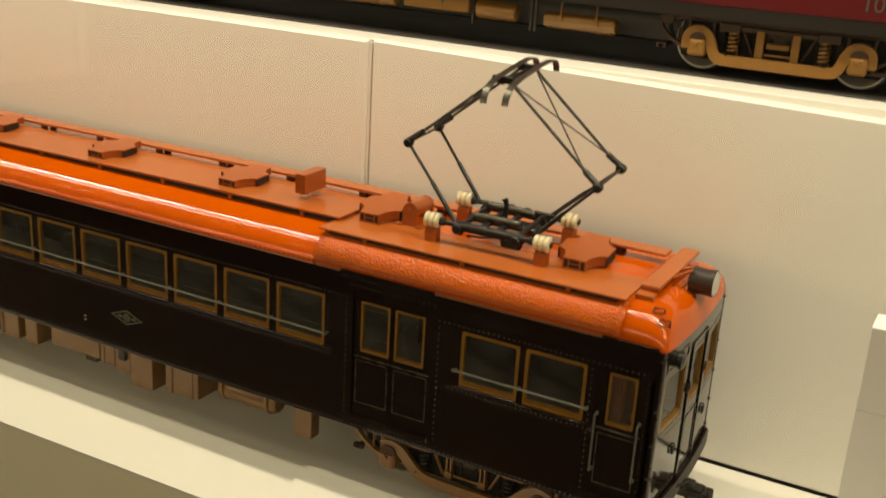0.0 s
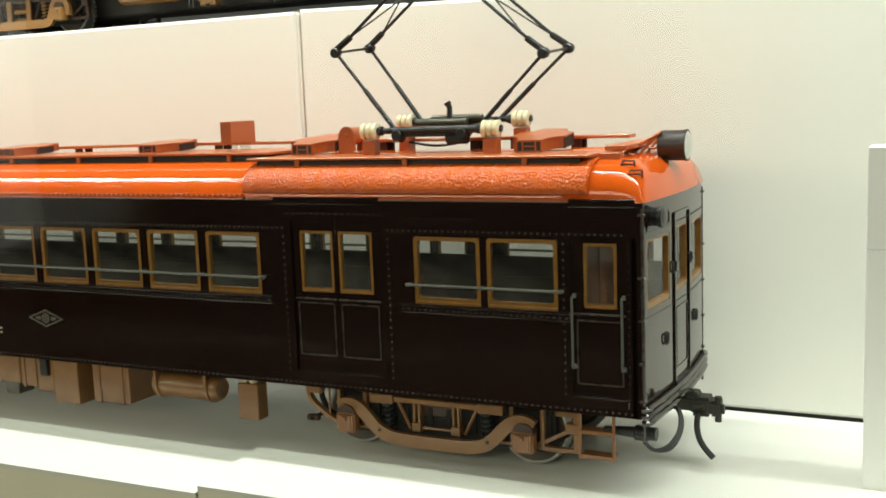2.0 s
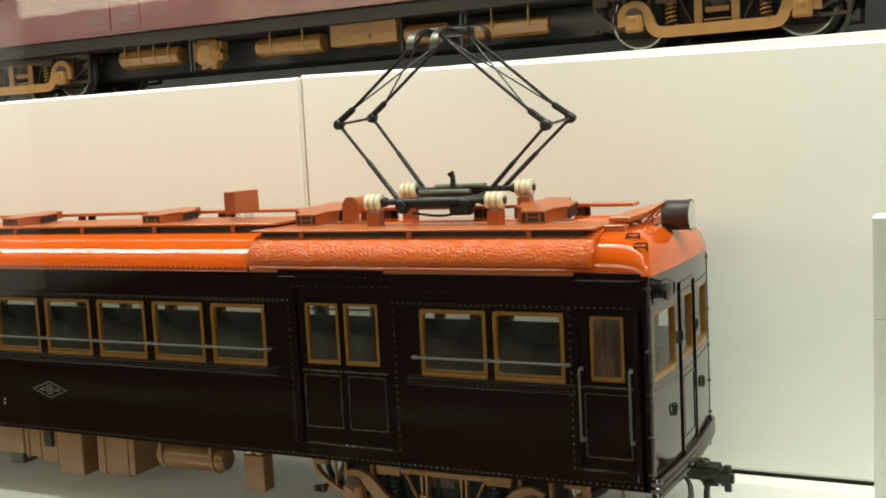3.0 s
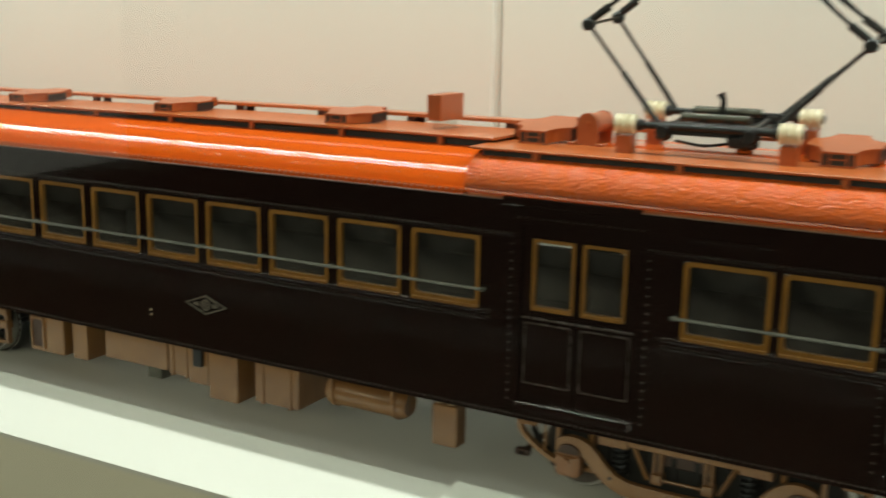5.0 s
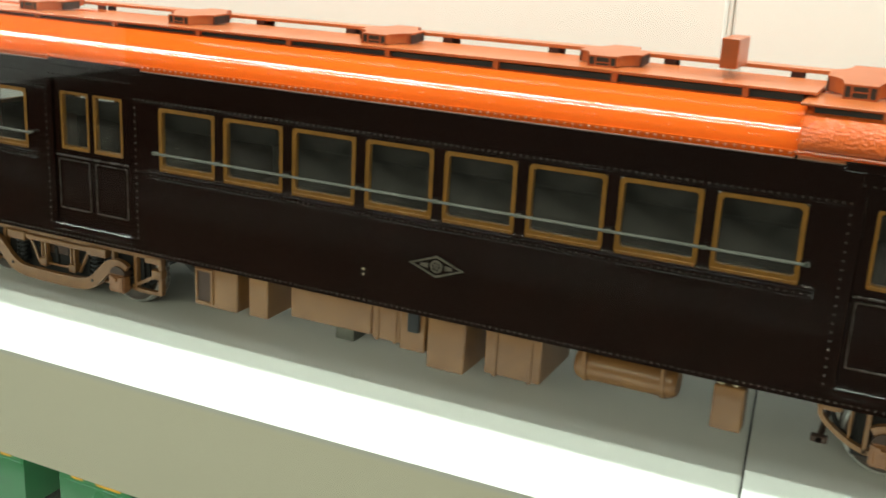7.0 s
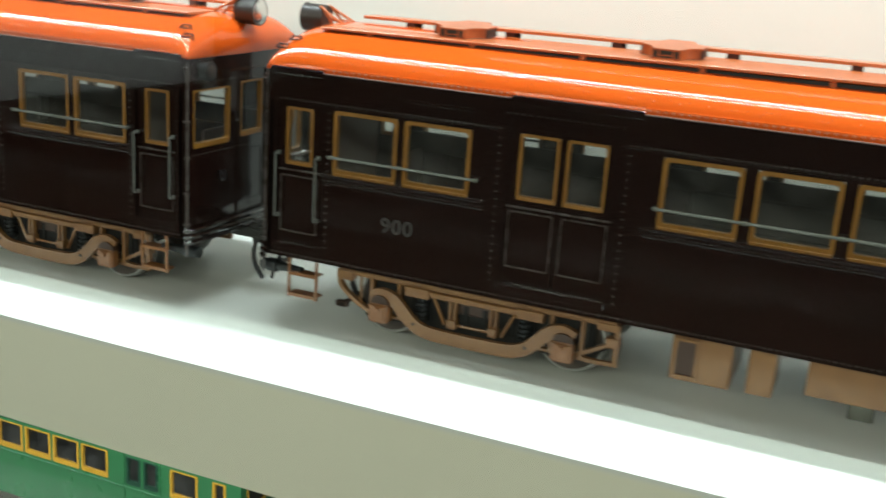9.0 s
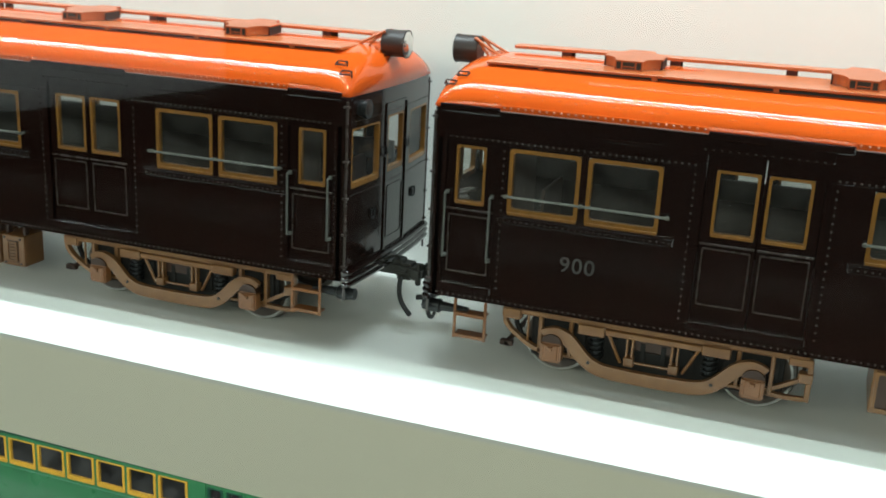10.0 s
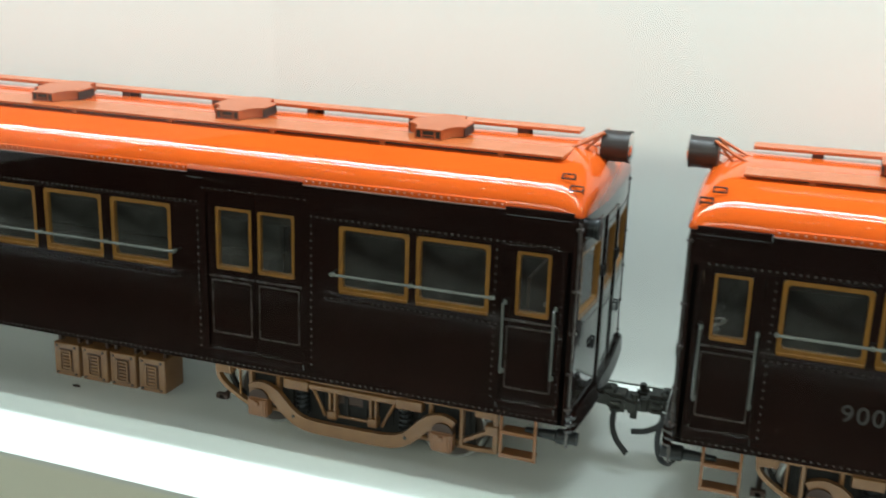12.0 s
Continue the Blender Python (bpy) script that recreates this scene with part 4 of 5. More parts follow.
def rail_car(name, u0, with_pantograph, vents, label):
    car = new(name)
    car.location = (u0, YC, 0)
    tagged(car, label, "model train", "model rail cars on the shelf")
    for t in (-1, 1):
        side_wall(car, t, with_pantograph)
    for s in (-1, 1):
        end_wall(car, s)
    used = set()
    kinds = {"saloon": window_piece(0.0820, 0.1962, 0.2728, 0.0046, 0.0072), "leaf": window_piece(0.0455, 0.203, 0.276, 0.0032, 0.0045, 0.003), "crew": window_piece(0.036, 0.201, 0.270, 0.0032, 0.0045, 0.003)}
    for t in (-1, 1):
        for kind, u, w, z0, z1 in side_windows():
            dep = 0.0008 if kind == "saloon" else 0.0028
            m = pose(u, t * (WIDE - dep), (z0 + z1) / 2, 0, 0, 0 if t < 0 else 180)
            set_piece(kinds[kind], car, m, used)
    # roof
    roof = part("roof", roof_shell(-0.789, 0.789, True, not with_pantograph), "roof", car, "glossy orange red curved roof", smooth=True)
    sol = roof.modifiers.new("thick", "SOLIDIFY")
    sol.thickness, sol.offset = 0.003, -1
    if with_pantograph:
        dome = part("roof_dome", roof_shell(0.781, 0.789, False, True, 0.0006, dome_rise), "roof", car, "glossy orange red rounded roof end", smooth=True)
        cv = part("roof_canvas", roof_shell(0.354, 0.789, False, False, 0.0, canvas_rise), "canvas", car, "pebbled orange red canvas on the roof", smooth=True)
        cv.scale = (1, 1.014, 1)
        sol = cv.modifiers.new("thick", "SOLIDIFY")
        sol.thickness, sol.offset = 0.002, 1
        for t in (-1, 1):
            part("canvas_hem", rod(bmesh.new(), [(0.354, t * (WIDE + 0.0022), EAVE + 0.0105), (0.789, t * (WIDE + 0.0022), EAVE + 0.0105)], 0.0014, 6), "canvas", car, smooth=True)
        for u in (0.354, 0.789):
            pts = [(u, v * 1.014, EAVE + canvas_rise(v) + 0.001) for v in [WIDE * math.sin(k / 16 * math.pi / 2) for k in range(-16, 17)]]
            part("roof_seam", rod(bmesh.new(), pts, 0.0016, 6), "roof", car, smooth=True)
    # wide walkway and a raised narrow board behind it, on brackets
    near_end = 0.357 if with_pantograph else 0.812
    far_end = 0.787 if with_pantograph else 0.804
    boards = [(-0.806, near_end, -0.081, 0.024, 0.3635, 0.3665), (-0.806, far_end, 0.030, 0.056, 0.3715, 0.3755)]
    if with_pantograph:
        boards.append((0.349, 0.787, -0.1190, 0.024, 0.3582, 0.3610))
        part("cross_board", box(bmesh.new(), 0.790, 0.814, -0.075, 0.095, 0.3630, 0.3685, 0.0008), "deck", car)
        part("cross_board", box(bmesh.new(), 0.790, 0.812, -0.092, -0.0765, 0.3495, 0.3615, 0.0008), "deck", car)
    for a, b, c, d, z, top in boards:
        sag = board_sag(car, a), board_sag(car, b)
        line = [(a, sag[0]), (b, sag[1])] if a > 0 else [(a, sag[0]), (0.1, board_sag(car, 0.1)), (b, sag[1])]
        part("running_board", slab(bmesh.new(), [(u, z - q) for u, q in line] + [(u, top - q) for u, q in line[::-1]], c, d, 0.0006), "deck", car, "long brick red running board on the roof")
        far = c > 0
        if not far:
            # Added black strip that paints the shade into the slit under the board.
            v = c + 0.006
            lo = EAVE + roof_rise(v) - 0.001
            part("slit_shade", slab(bmesh.new(), [(a + 0.012, lo), (b - 0.012, lo), (b - 0.012, z - 0.0008 - sag[1]), (a + 0.012, z - 0.0008 - sag[0])], v, v + 0.003), "inside", car, "black strip added for the shade under the running board")
        n = max(2, round((b - a) / 0.13))
        for k in range(n):
            u = a + (b - a) * (k + 0.5) / n
            for v in (c + 0.003, d - 0.003):
                lo = EAVE + roof_rise(v) - 0.001
                # Far brackets take the red with the shade painted in.
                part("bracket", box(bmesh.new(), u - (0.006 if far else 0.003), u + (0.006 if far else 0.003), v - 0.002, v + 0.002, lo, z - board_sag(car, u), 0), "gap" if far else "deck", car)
    for u in vents:
        ventilator(car, u)
    for s in (-1, 1):
        head_lamp(car, s)
        for q, v in ((0.825, -0.106), (0.836, -0.1165)):
            tt = (q - 0.789) / (bow(v) + 0.002 - 0.789)
            z = EAVE + (dome_rise if with_pantograph and s > 0 else roof_rise)(v) * (1 - tt ** 4) ** 0.5 + 0.004
            top, low = (v + 0.0035, z + 0.0012), (v - 0.0035, z - 0.0022)
            corners = [(s * (q + e * 0.0062), w, h) for e, (w, h) in ((-1, top), (-1, low), (1, low), (1, top))]
            bm = rod(bmesh.new(), [*corners, corners[0]], 0.0010, 6, False)
            for e in (-1, 1):
                rod(bm, [(s * (q + e * 0.0062), *top), (s * (q + e * 0.0062), top[0], top[1] - 0.008)], 0.0010, 6)
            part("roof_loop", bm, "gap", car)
    # underframe and inside
    bm = box(bmesh.new(), -0.80, 0.80, -0.118, 0.118, 0.086, 0.098, 0)
    for y in (-0.05, 0.05):
        box(bm, -0.78, 0.78, y - 0.006, y + 0.006, 0.062, 0.0858, 0)
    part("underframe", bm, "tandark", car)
    part("inner_floor", box(bmesh.new(), -0.832, 0.832, -0.126, 0.126, 0.104, 0.110, 0), "inside", car)
    for s in (-1, 1):
        bm = box(bmesh.new(), s * 0.755 - 0.002, s * 0.755 + 0.002, -0.126, -0.02, 0.110, 0.316, 0)
        box(bm, s * 0.755 - 0.002, s * 0.755 + 0.002, 0.03, 0.126, 0.110, 0.190, 0)
        if with_pantograph and s > 0:
            box(bm, 0.753, 0.757, -0.02, 0.012, 0.110, 0.316, 0)
            box(bm, 0.753, 0.757, 0.012, 0.017, 0.110, 0.262, 0)
            box(bm, 0.753, 0.757, 0.017, 0.126, 0.190, 0.316, 0)
            box(bm, 0.7565, 0.7595, -0.004, 0.0, 0.110, 0.316, 0)
        part("cab_partition", bm, "wood" if with_pantograph and s > 0 else "tandark", car, "brown wooden cab partition")
        bm = lathe(bmesh.new(), (s * 0.818, -0.100, 0.110), (0, 0, 1), [(0, 0.006), (0.088, 0.005), (0.092, 0.007), (0.095, 0.003)], 14)
        rod(bm, [(s * 0.818 + 0.011 * math.cos(a), -0.100 + 0.011 * math.sin(a), 0.209 + 0.003 * math.cos(a)) for a in (math.pi / 8 * k for k in range(17))], 0.0017, 6, False)
        for k in range(3):
            a = 2 * math.pi * k / 3
            rod(bm, [(s * 0.818, -0.100, 0.205), (s * 0.818 + 0.011 * math.cos(a), -0.100 + 0.011 * math.sin(a), 0.209 + 0.003 * math.cos(a))], 0.0011, 5)
        part("cab_controller", bm, "steel", car, "bright brake wheel on its stand in the cab", smooth=True)
    # Added, unseen ledge that cuts the bright view through the far windows.
    part("view_block_ledge", box(bmesh.new(), -0.80, 0.80, 0.1195, 0.1262, 0.186, 0.2130, 0.001), "inside", car)
    for t in (-1, 1):
        part("bench", box(box(bmesh.new(), -0.38, 0.38, *sorted((t * 0.124, t * 0.085)), 0.11, 0.145, 0.004), -0.38, 0.38, *sorted((t * 0.124, t * 0.114)), 0.145, 0.19, 0.003), "inside", car)
    for u in (-0.579, 0.585):
        bogie(car, u).location.z = LOW if u0 + u < joint(0.0) else 0.0
    return car


right_car = rail_car("rail_car", XC, True, (0.6935, 0.389, 0.1395, -0.127, -0.401, -0.649), "maroon model rail car with orange roof and pantograph")
left_car = rail_car("rail_car", -2.617, False, (0.652, 0.402, 0.14, -0.12, -0.38, -0.64), "maroon model rail car with orange roof, no pantograph")
left_car.location.y = YC - 0.012


# ---- gear under the floors ----
def hung_box(car, x0, x1, y0, y1, z0, z1=0.0865, straps=0, panel=False, paint="tan", label=""):
    """A gear case hung below the floor, in world x; y from the near side."""
    o = car.location.x - (0.009 if car is right_car else 0.0)
    a, b, c, d = x0 - o, x1 - o, y0 - 0.006 - WIDE, y1 - WIDE
    z0 -= 0.0045 if car is right_car else 0.0
    ob = part("gear_case", box(bmesh.new(), a, b, c, d, z0, z1, 0.0012), paint, car, label or "tan brown gear case under the floor")
    for k in range(straps):
        q = a + (b - a) * (k + 0.5 + (0.12 if k else -0.12)) / straps
        part("strap", box(bmesh.new(), q - 0.0025, q + 0.0025, c - 0.0015, d + 0.0015, z0 - 0.0015, z1, 0.0005), paint, ob)
    if panel:
        bm = ring_frame(bmesh.new(), rounded(a + 0.003, a + (b - a) * 0.45, z0 + 0.004, z1 - 0.012, 0.001, 1), rounded(a + 0.006, a + (b - a) * 0.45 - 0.003, z0 + 0.007, z1 - 0.015, 0.001, 1), c - 0.0025, c + 0.001)
        part("panel_frame", bm, paint, ob)
        # Dark face in place of the shaded recess inside the frame.
        part("panel", box(bmesh.new(), a + 0.006, a + (b - a) * 0.45 - 0.003, c - 0.0006, c, z0 + 0.007, z1 - 0.015, 0), "tandark", ob)
    return ob


def tank(car, x0, x1, y, z, r):
    o = car.location.x - 0.010
    y -= 0.008
    L = x1 - x0
    bm = lathe(bmesh.new(), (x0 - o, y - WIDE, z), (1, 0, 0), [(0.002, r * 0.3), (0.0, r * 0.75), (0.004, r * 0.95), (0.008, r), (L - 0.008, r), (L - 0.004, r * 0.95), (L, r * 0.75), (L - 0.002, r * 0.3)], 26)
    ob = part("air_tank", bm, "tan", car, "tan brown cylindrical air tank", smooth=True)
    for q in (x0 + 0.010, x1 - 0.016):
        bm = lathe(bmesh.new(), (q - o, y - WIDE, z), (1, 0, 0), [(0, r), (0, r + 0.0018), (0.005, r + 0.0018), (0.005, r)], 26, True)
        box(bm, q - o, q - o + 0.004, y - WIDE - r - 0.002, y - WIDE - r + 0.001, z, 0.088, 0)
        part("tank_band", bm, "tan", ob, smooth=True)
    return ob


hung_box(right_car, -1.170, -1.105, 0.032, 0.12, 0.030, panel=True)
hung_box(right_car, -1.088, -1.060, 0.032, 0.10, 0.031)
hung_box(right_car, -1.028, -0.918, 0.034, 0.09, 0.042)
hung_box(right_car, -0.9175, -0.880, 0.036, 0.09, 0.039, straps=2)
hung_box(right_car, -0.878, -0.846, 0.030, 0.09, 0.036)
hung_box(right_car, -0.840, -0.794, 0.024, 0.11, 0.024, label="tall tan brown gear case under the floor")
hung_box(right_car, -0.772, -0.706, 0.030, 0.12, 0.031, straps=2)
tank(right_car, -0.672, -0.562, 0.050, 0.0575, 0.0175)
hb = hung_box(right_car, -0.523, -0.492, 0.030, 0.046, 0.030, 0.073)
for q in (-0.517, -0.502):
    part("insulator", lathe(bmesh.new(), (q + 0.009 - XC, 0.031 - WIDE, 0.076), (0, 0, 1), [(-0.003, 0.004), (0.000, 0.006), (0.005, 0.006), (0.008, 0.0035), (0.011, 0.0035)], 12), "porcelain", hb, "small cream insulator")
part("switch_block", box(bmesh.new(), -0.857 - XC, -0.843 - XC, 0.018 - WIDE, 0.032 - WIDE, 0.056, 0.086, 0.001), "blackm", right_car, "black switch block")
hung_box(right_car, -0.983, -0.957, 0.064, 0.088, 0.0140, paint="gunmetal", label="grey metal block under the floor")
part("brake_rod", rod(bmesh.new(), [(-0.562 - XC, 0.05 - WIDE, 0.084), (-0.53 - XC, 0.045 - WIDE, 0.082)], 0.003, 8), "gunmetal", right_car)

# resistor cases with louvres under the left car
for k in range(4):
    a = -2.461 + k * 0.0432
    hb = hung_box(left_car, a, a + 0.0385, 0.050, 0.085, 0.009, 0.0545, label="tan brown louvred resistor case")
    o = left_car.location.x
    bm = ring_frame(bmesh.new(), rounded(a - o + 0.010, a - o + 0.0275, 0.0165, 0.0455, 0.002, 2), rounded(a - o + 0.012, a - o + 0.0255, 0.0185, 0.0435, 0.002, 2), 0.0418 - WIDE, 0.0442 - WIDE)
    for q in range(5):
        z = 0.0205 + q * 0.0046
        box(bm, a - o + 0.0145, a - o + 0.0255, 0.0412 - WIDE, 0.0442 - WIDE, z, z + 0.0028, 0.0005)
    part("louvre_panel", bm, "tan", hb)
    # Dark face behind the louvres, giving the recess its shade by colour.
    part("panel_recess", box(bmesh.new(), a - o + 0.0085, a - o + 0.029, 0.0434 - WIDE, 0.0442 - WIDE, 0.015, 0.047, 0), "tandark", hb)
    for q, z in ((0.005, 0.0135), (0.0325, 0.0135), (0.005, 0.050), (0.0325, 0.050)):
        part("bolt", lathe(bmesh.new(), (a - o + q, 0.0441 - WIDE, z), (0, -1, 0), [(0, 0.0018), (0.0015, 0.0015)], 8), "blackm", hb)
    for q in (a - o + 0.004, a - o + 0.0335):
        part("hanger", box(bmesh.new(), q - 0.002, q + 0.002, 0.052 - WIDE, 0.06 - WIDE, 0.0545, 0.0868, 0), "tandark", hb)

# lettering and emblem on the right car's side
curve = bpy.data.curves.new("number", "FONT")
curve.body, curve.size, curve.extrude, curve.align_x, curve.align_y = "900", 0.0255, 0.0003, "CENTER", "CENTER"
curve.space_character = 1.12
num = new("number_plate", curve)
num.data.materials.append(M["pale"])
num.parent = right_car
num.matrix_basis = pose(-1.487 - XC, -WIDE - 0.0004, 0.1465, 90, 0, 0)
tagged(num, "pale grey number on the body side")
OUT = [(-0.033, 0), (-0.018, 0.0055), (0, 0.0125), (0.018, 0.0055), (0.033, 0), (0.018, -0.0055), (0, -0.0125), (-0.018, -0.0055)]
em = part("emblem", slab(bmesh.new(), OUT, -0.0006, 0.001), "body", right_car, "dull metal lozenge emblem")
em.location = (-0.8155 - XC, -WIDE, 0.1455)
part("emblem_rim", ring_frame(bmesh.new(), OUT, [(x * 0.86, z * 0.80) for x, z in OUT], -0.0016, 0.0004), "bronze", em)
disc = [(0.0072 * math.cos(math.pi / 8 * k), 0.0072 * math.sin(math.pi / 8 * k)) for k in range(16)]
bm = ring_frame(bmesh.new(), disc, [(x * 0.72, z * 0.72) for x, z in disc], -0.0016, 0.0004)
for a in (20, 80, 140):
    c, d = math.cos(radians(a)), math.sin(radians(a))
    slab(bm, [(0.005 * c + 0.0009 * d, 0.005 * d - 0.0009 * c), (0.005 * c - 0.0009 * d, 0.005 * d + 0.0009 * c), (-0.005 * c - 0.0009 * d, -0.005 * d + 0.0009 * c), (-0.005 * c + 0.0009 * d, -0.005 * d - 0.0009 * c)], -0.0014, 0.0004)
for q in (-1, 1):
    slab(bm, [(q * 0.010, -0.0028), (q * 0.010, 0.0028), (q * 0.019, 0.0015), (q * 0.019, -0.0015)], -0.0014, 0.0004)
part("emblem_relief", bm, "bronze", em)
bm = bmesh.new()
for z in (0.1205, 0.1265):
    lathe(bm, (-0.905 - XC, -WIDE, z), (0, -1, 0), [(0, 0.0014), (0.0012, 0.0012)], 8)
part("indicator_studs", bm, "porcelain", right_car)

# ---- roof gear of the right car ----
def horn_plate(y0, y1):
    arc = [(0.0118 * math.cos(radians(a)), 0.3825 + 0.0125 * math.sin(radians(a))) for a in range(0, 181, 15)]
    return slab(bmesh.new(), [(-0.0118, 0.3606), (0.0118, 0.3606)] + arc, y0, y1, 0.0006)


bell = part("horn_case", horn_plate(-0.038, -0.0345), "vent", right_car, "brick red rounded horn case")
bell.location = (-0.375 - XC, 0, 0)
part("horn_tube", lathe(bmesh.new(), (0, -0.0345, 0.3825), (0, 1, 0), [(0, 0.0112), (0.040, 0.0112)], 20), "vent", bell, smooth=True)
part("bolt", lathe(bmesh.new(), (0, -0.038, 0.3835), (0, -1, 0), [(0, 0.003), (0.002, 0.0025)], 6), "vent", bell)
part("end_plate", horn_plate(0.0055, 0.0085), "vent", bell)
for sx in (-1, 1):
    part("foot", box(bmesh.new(), sx * 0.0155 - 0.0045, sx * 0.0155 + 0.0045, -0.043, -0.028, 0.3606, 0.3640, 0.0006), "vent", bell)
fb = part("fuse_box", box(bmesh.new(), -0.5605 - XC, -0.5430 - XC, -0.050, 0.003, 0.3765, 0.4055, 0.0006), "vent", right_car, "brick red fuse box on clear posts")
for q in (-0.038, -0.010):
    part("post", box(bmesh.new(), -0.5570 - XC, -0.5465 - XC, q - 0.006, q + 0.006, 0.3664, 0.3766, 0.001), "glass", fb, "clear post")

# pantograph about its own middle
pg = new("pantograph")
pg.parent = right_car
pg.location = (-0.242 - XC, -0.016, 0.010)
tagged(pg, "black lattice pantograph, raised, on cream insulators")
for sx in (-1, 1):
    for sy in (-1, 1):
        x, y = sx * 0.0790, -0.0085 + sy * 0.0455
        part("mount_block", box(bmesh.new(), x - 0.008, x + 0.008, y - 0.008, y + 0.008, 0.3440, 0.3735, 0.0008), "vent", pg, "brick red mounting block")
        prof = [(-0.011, 0.006)]
        for k in range(3):
            c = -0.0075 + k * 0.0075
            prof += [(c - 0.0034, 0.0065), (c - 0.0022, 0.0098), (c + 0.0022, 0.0098), (c + 0.0034, 0.0065)]
        prof.append((0.011, 0.006))
        part("insulator", lathe(bmesh.new(), (x, y, 0.384), (1, 0, 0), prof, 22), "porcelain", pg, "cream ribbed porcelain insulator", smooth=True)
        part("end_bolt", lathe(bmesh.new(), (x, y, 0.384), (sx, 0, 0), [(-0.017, 0.0055), (-0.011, 0.0055), (0.011, 0.004), (0.013, 0.004)], 12), "blackm", pg, smooth=True)
bm = bmesh.new()
for sy in (-1, 1):
    rod(bm, [(-0.067, -0.0085 + sy * 0.0455, 0.384), (0.067, -0.0085 + sy * 0.0455, 0.384)], 0.0036, 10)
    box(bm, -0.046, 0.052, -0.0085 + sy * 0.042 - 0.003, -0.0085 + sy * 0.042 + 0.003, 0.376, 0.388, 0.001)
    for sx in (-1, 1):
        lathe(bm, (sx * 0.042, -0.0085 + sy * 0.043, 0.379), (0, sy, 0), [(-0.010, 0.007), (0.004, 0.008), (0.008, 0.006)], 14)
for sx in (-1, 1):
    rod(bm, [(sx * 0.040, -0.056, 0.381), (sx * 0.040, 0.044, 0.381)], 0.0040, 10)
    box(bm, sx * 0.012 - 0.004, sx * 0.012 + 0.004, -0.05, 0.05, 0.379, 0.385, 0.001)
box(bm, -0.05, 0.05, -0.012, 0.012, 0.374, 0.381, 0.002)
box(bm, 0.020, 0.050, -0.056, -0.046, 0.367, 0.380, 0.003)
box(bm, -0.050, -0.034, -0.056, -0.046, 0.370, 0.380, 0.003)
part("base_frame", bm, "blackm", pg, smooth=True)
for y in (-0.022, 0.022):
    part("tension_spring", rod(bmesh.new(), [(-0.034, y, 0.389), (0.034, y, 0.389)], 0.0042, 12), "gunmetal", pg, "dull metal spring tube", smooth=True)
bm = slab(bmesh.new(), [(-0.003, 0.386), (0.004, 0.386), (0.0035, 0.405), (0.001, 0.413), (-0.006, 0.409), (-0.0015, 0.404)], -0.002, 0.002)
part("latch_hook", bm, "blackm", pg, "black latch hook")
bm = rod(bmesh.new(), smooth_path([(-0.03, -0.05, 0.370), (-0.01, -0.02, 0.361), (0.01, 0.0, 0.361), (0.03, -0.04, 0.368)]), 0.0015, 6)
part("cable", bm, "rubber", pg)
TX, TZ, KY, TY = 0.012, 0.581, 0.041, 0.038
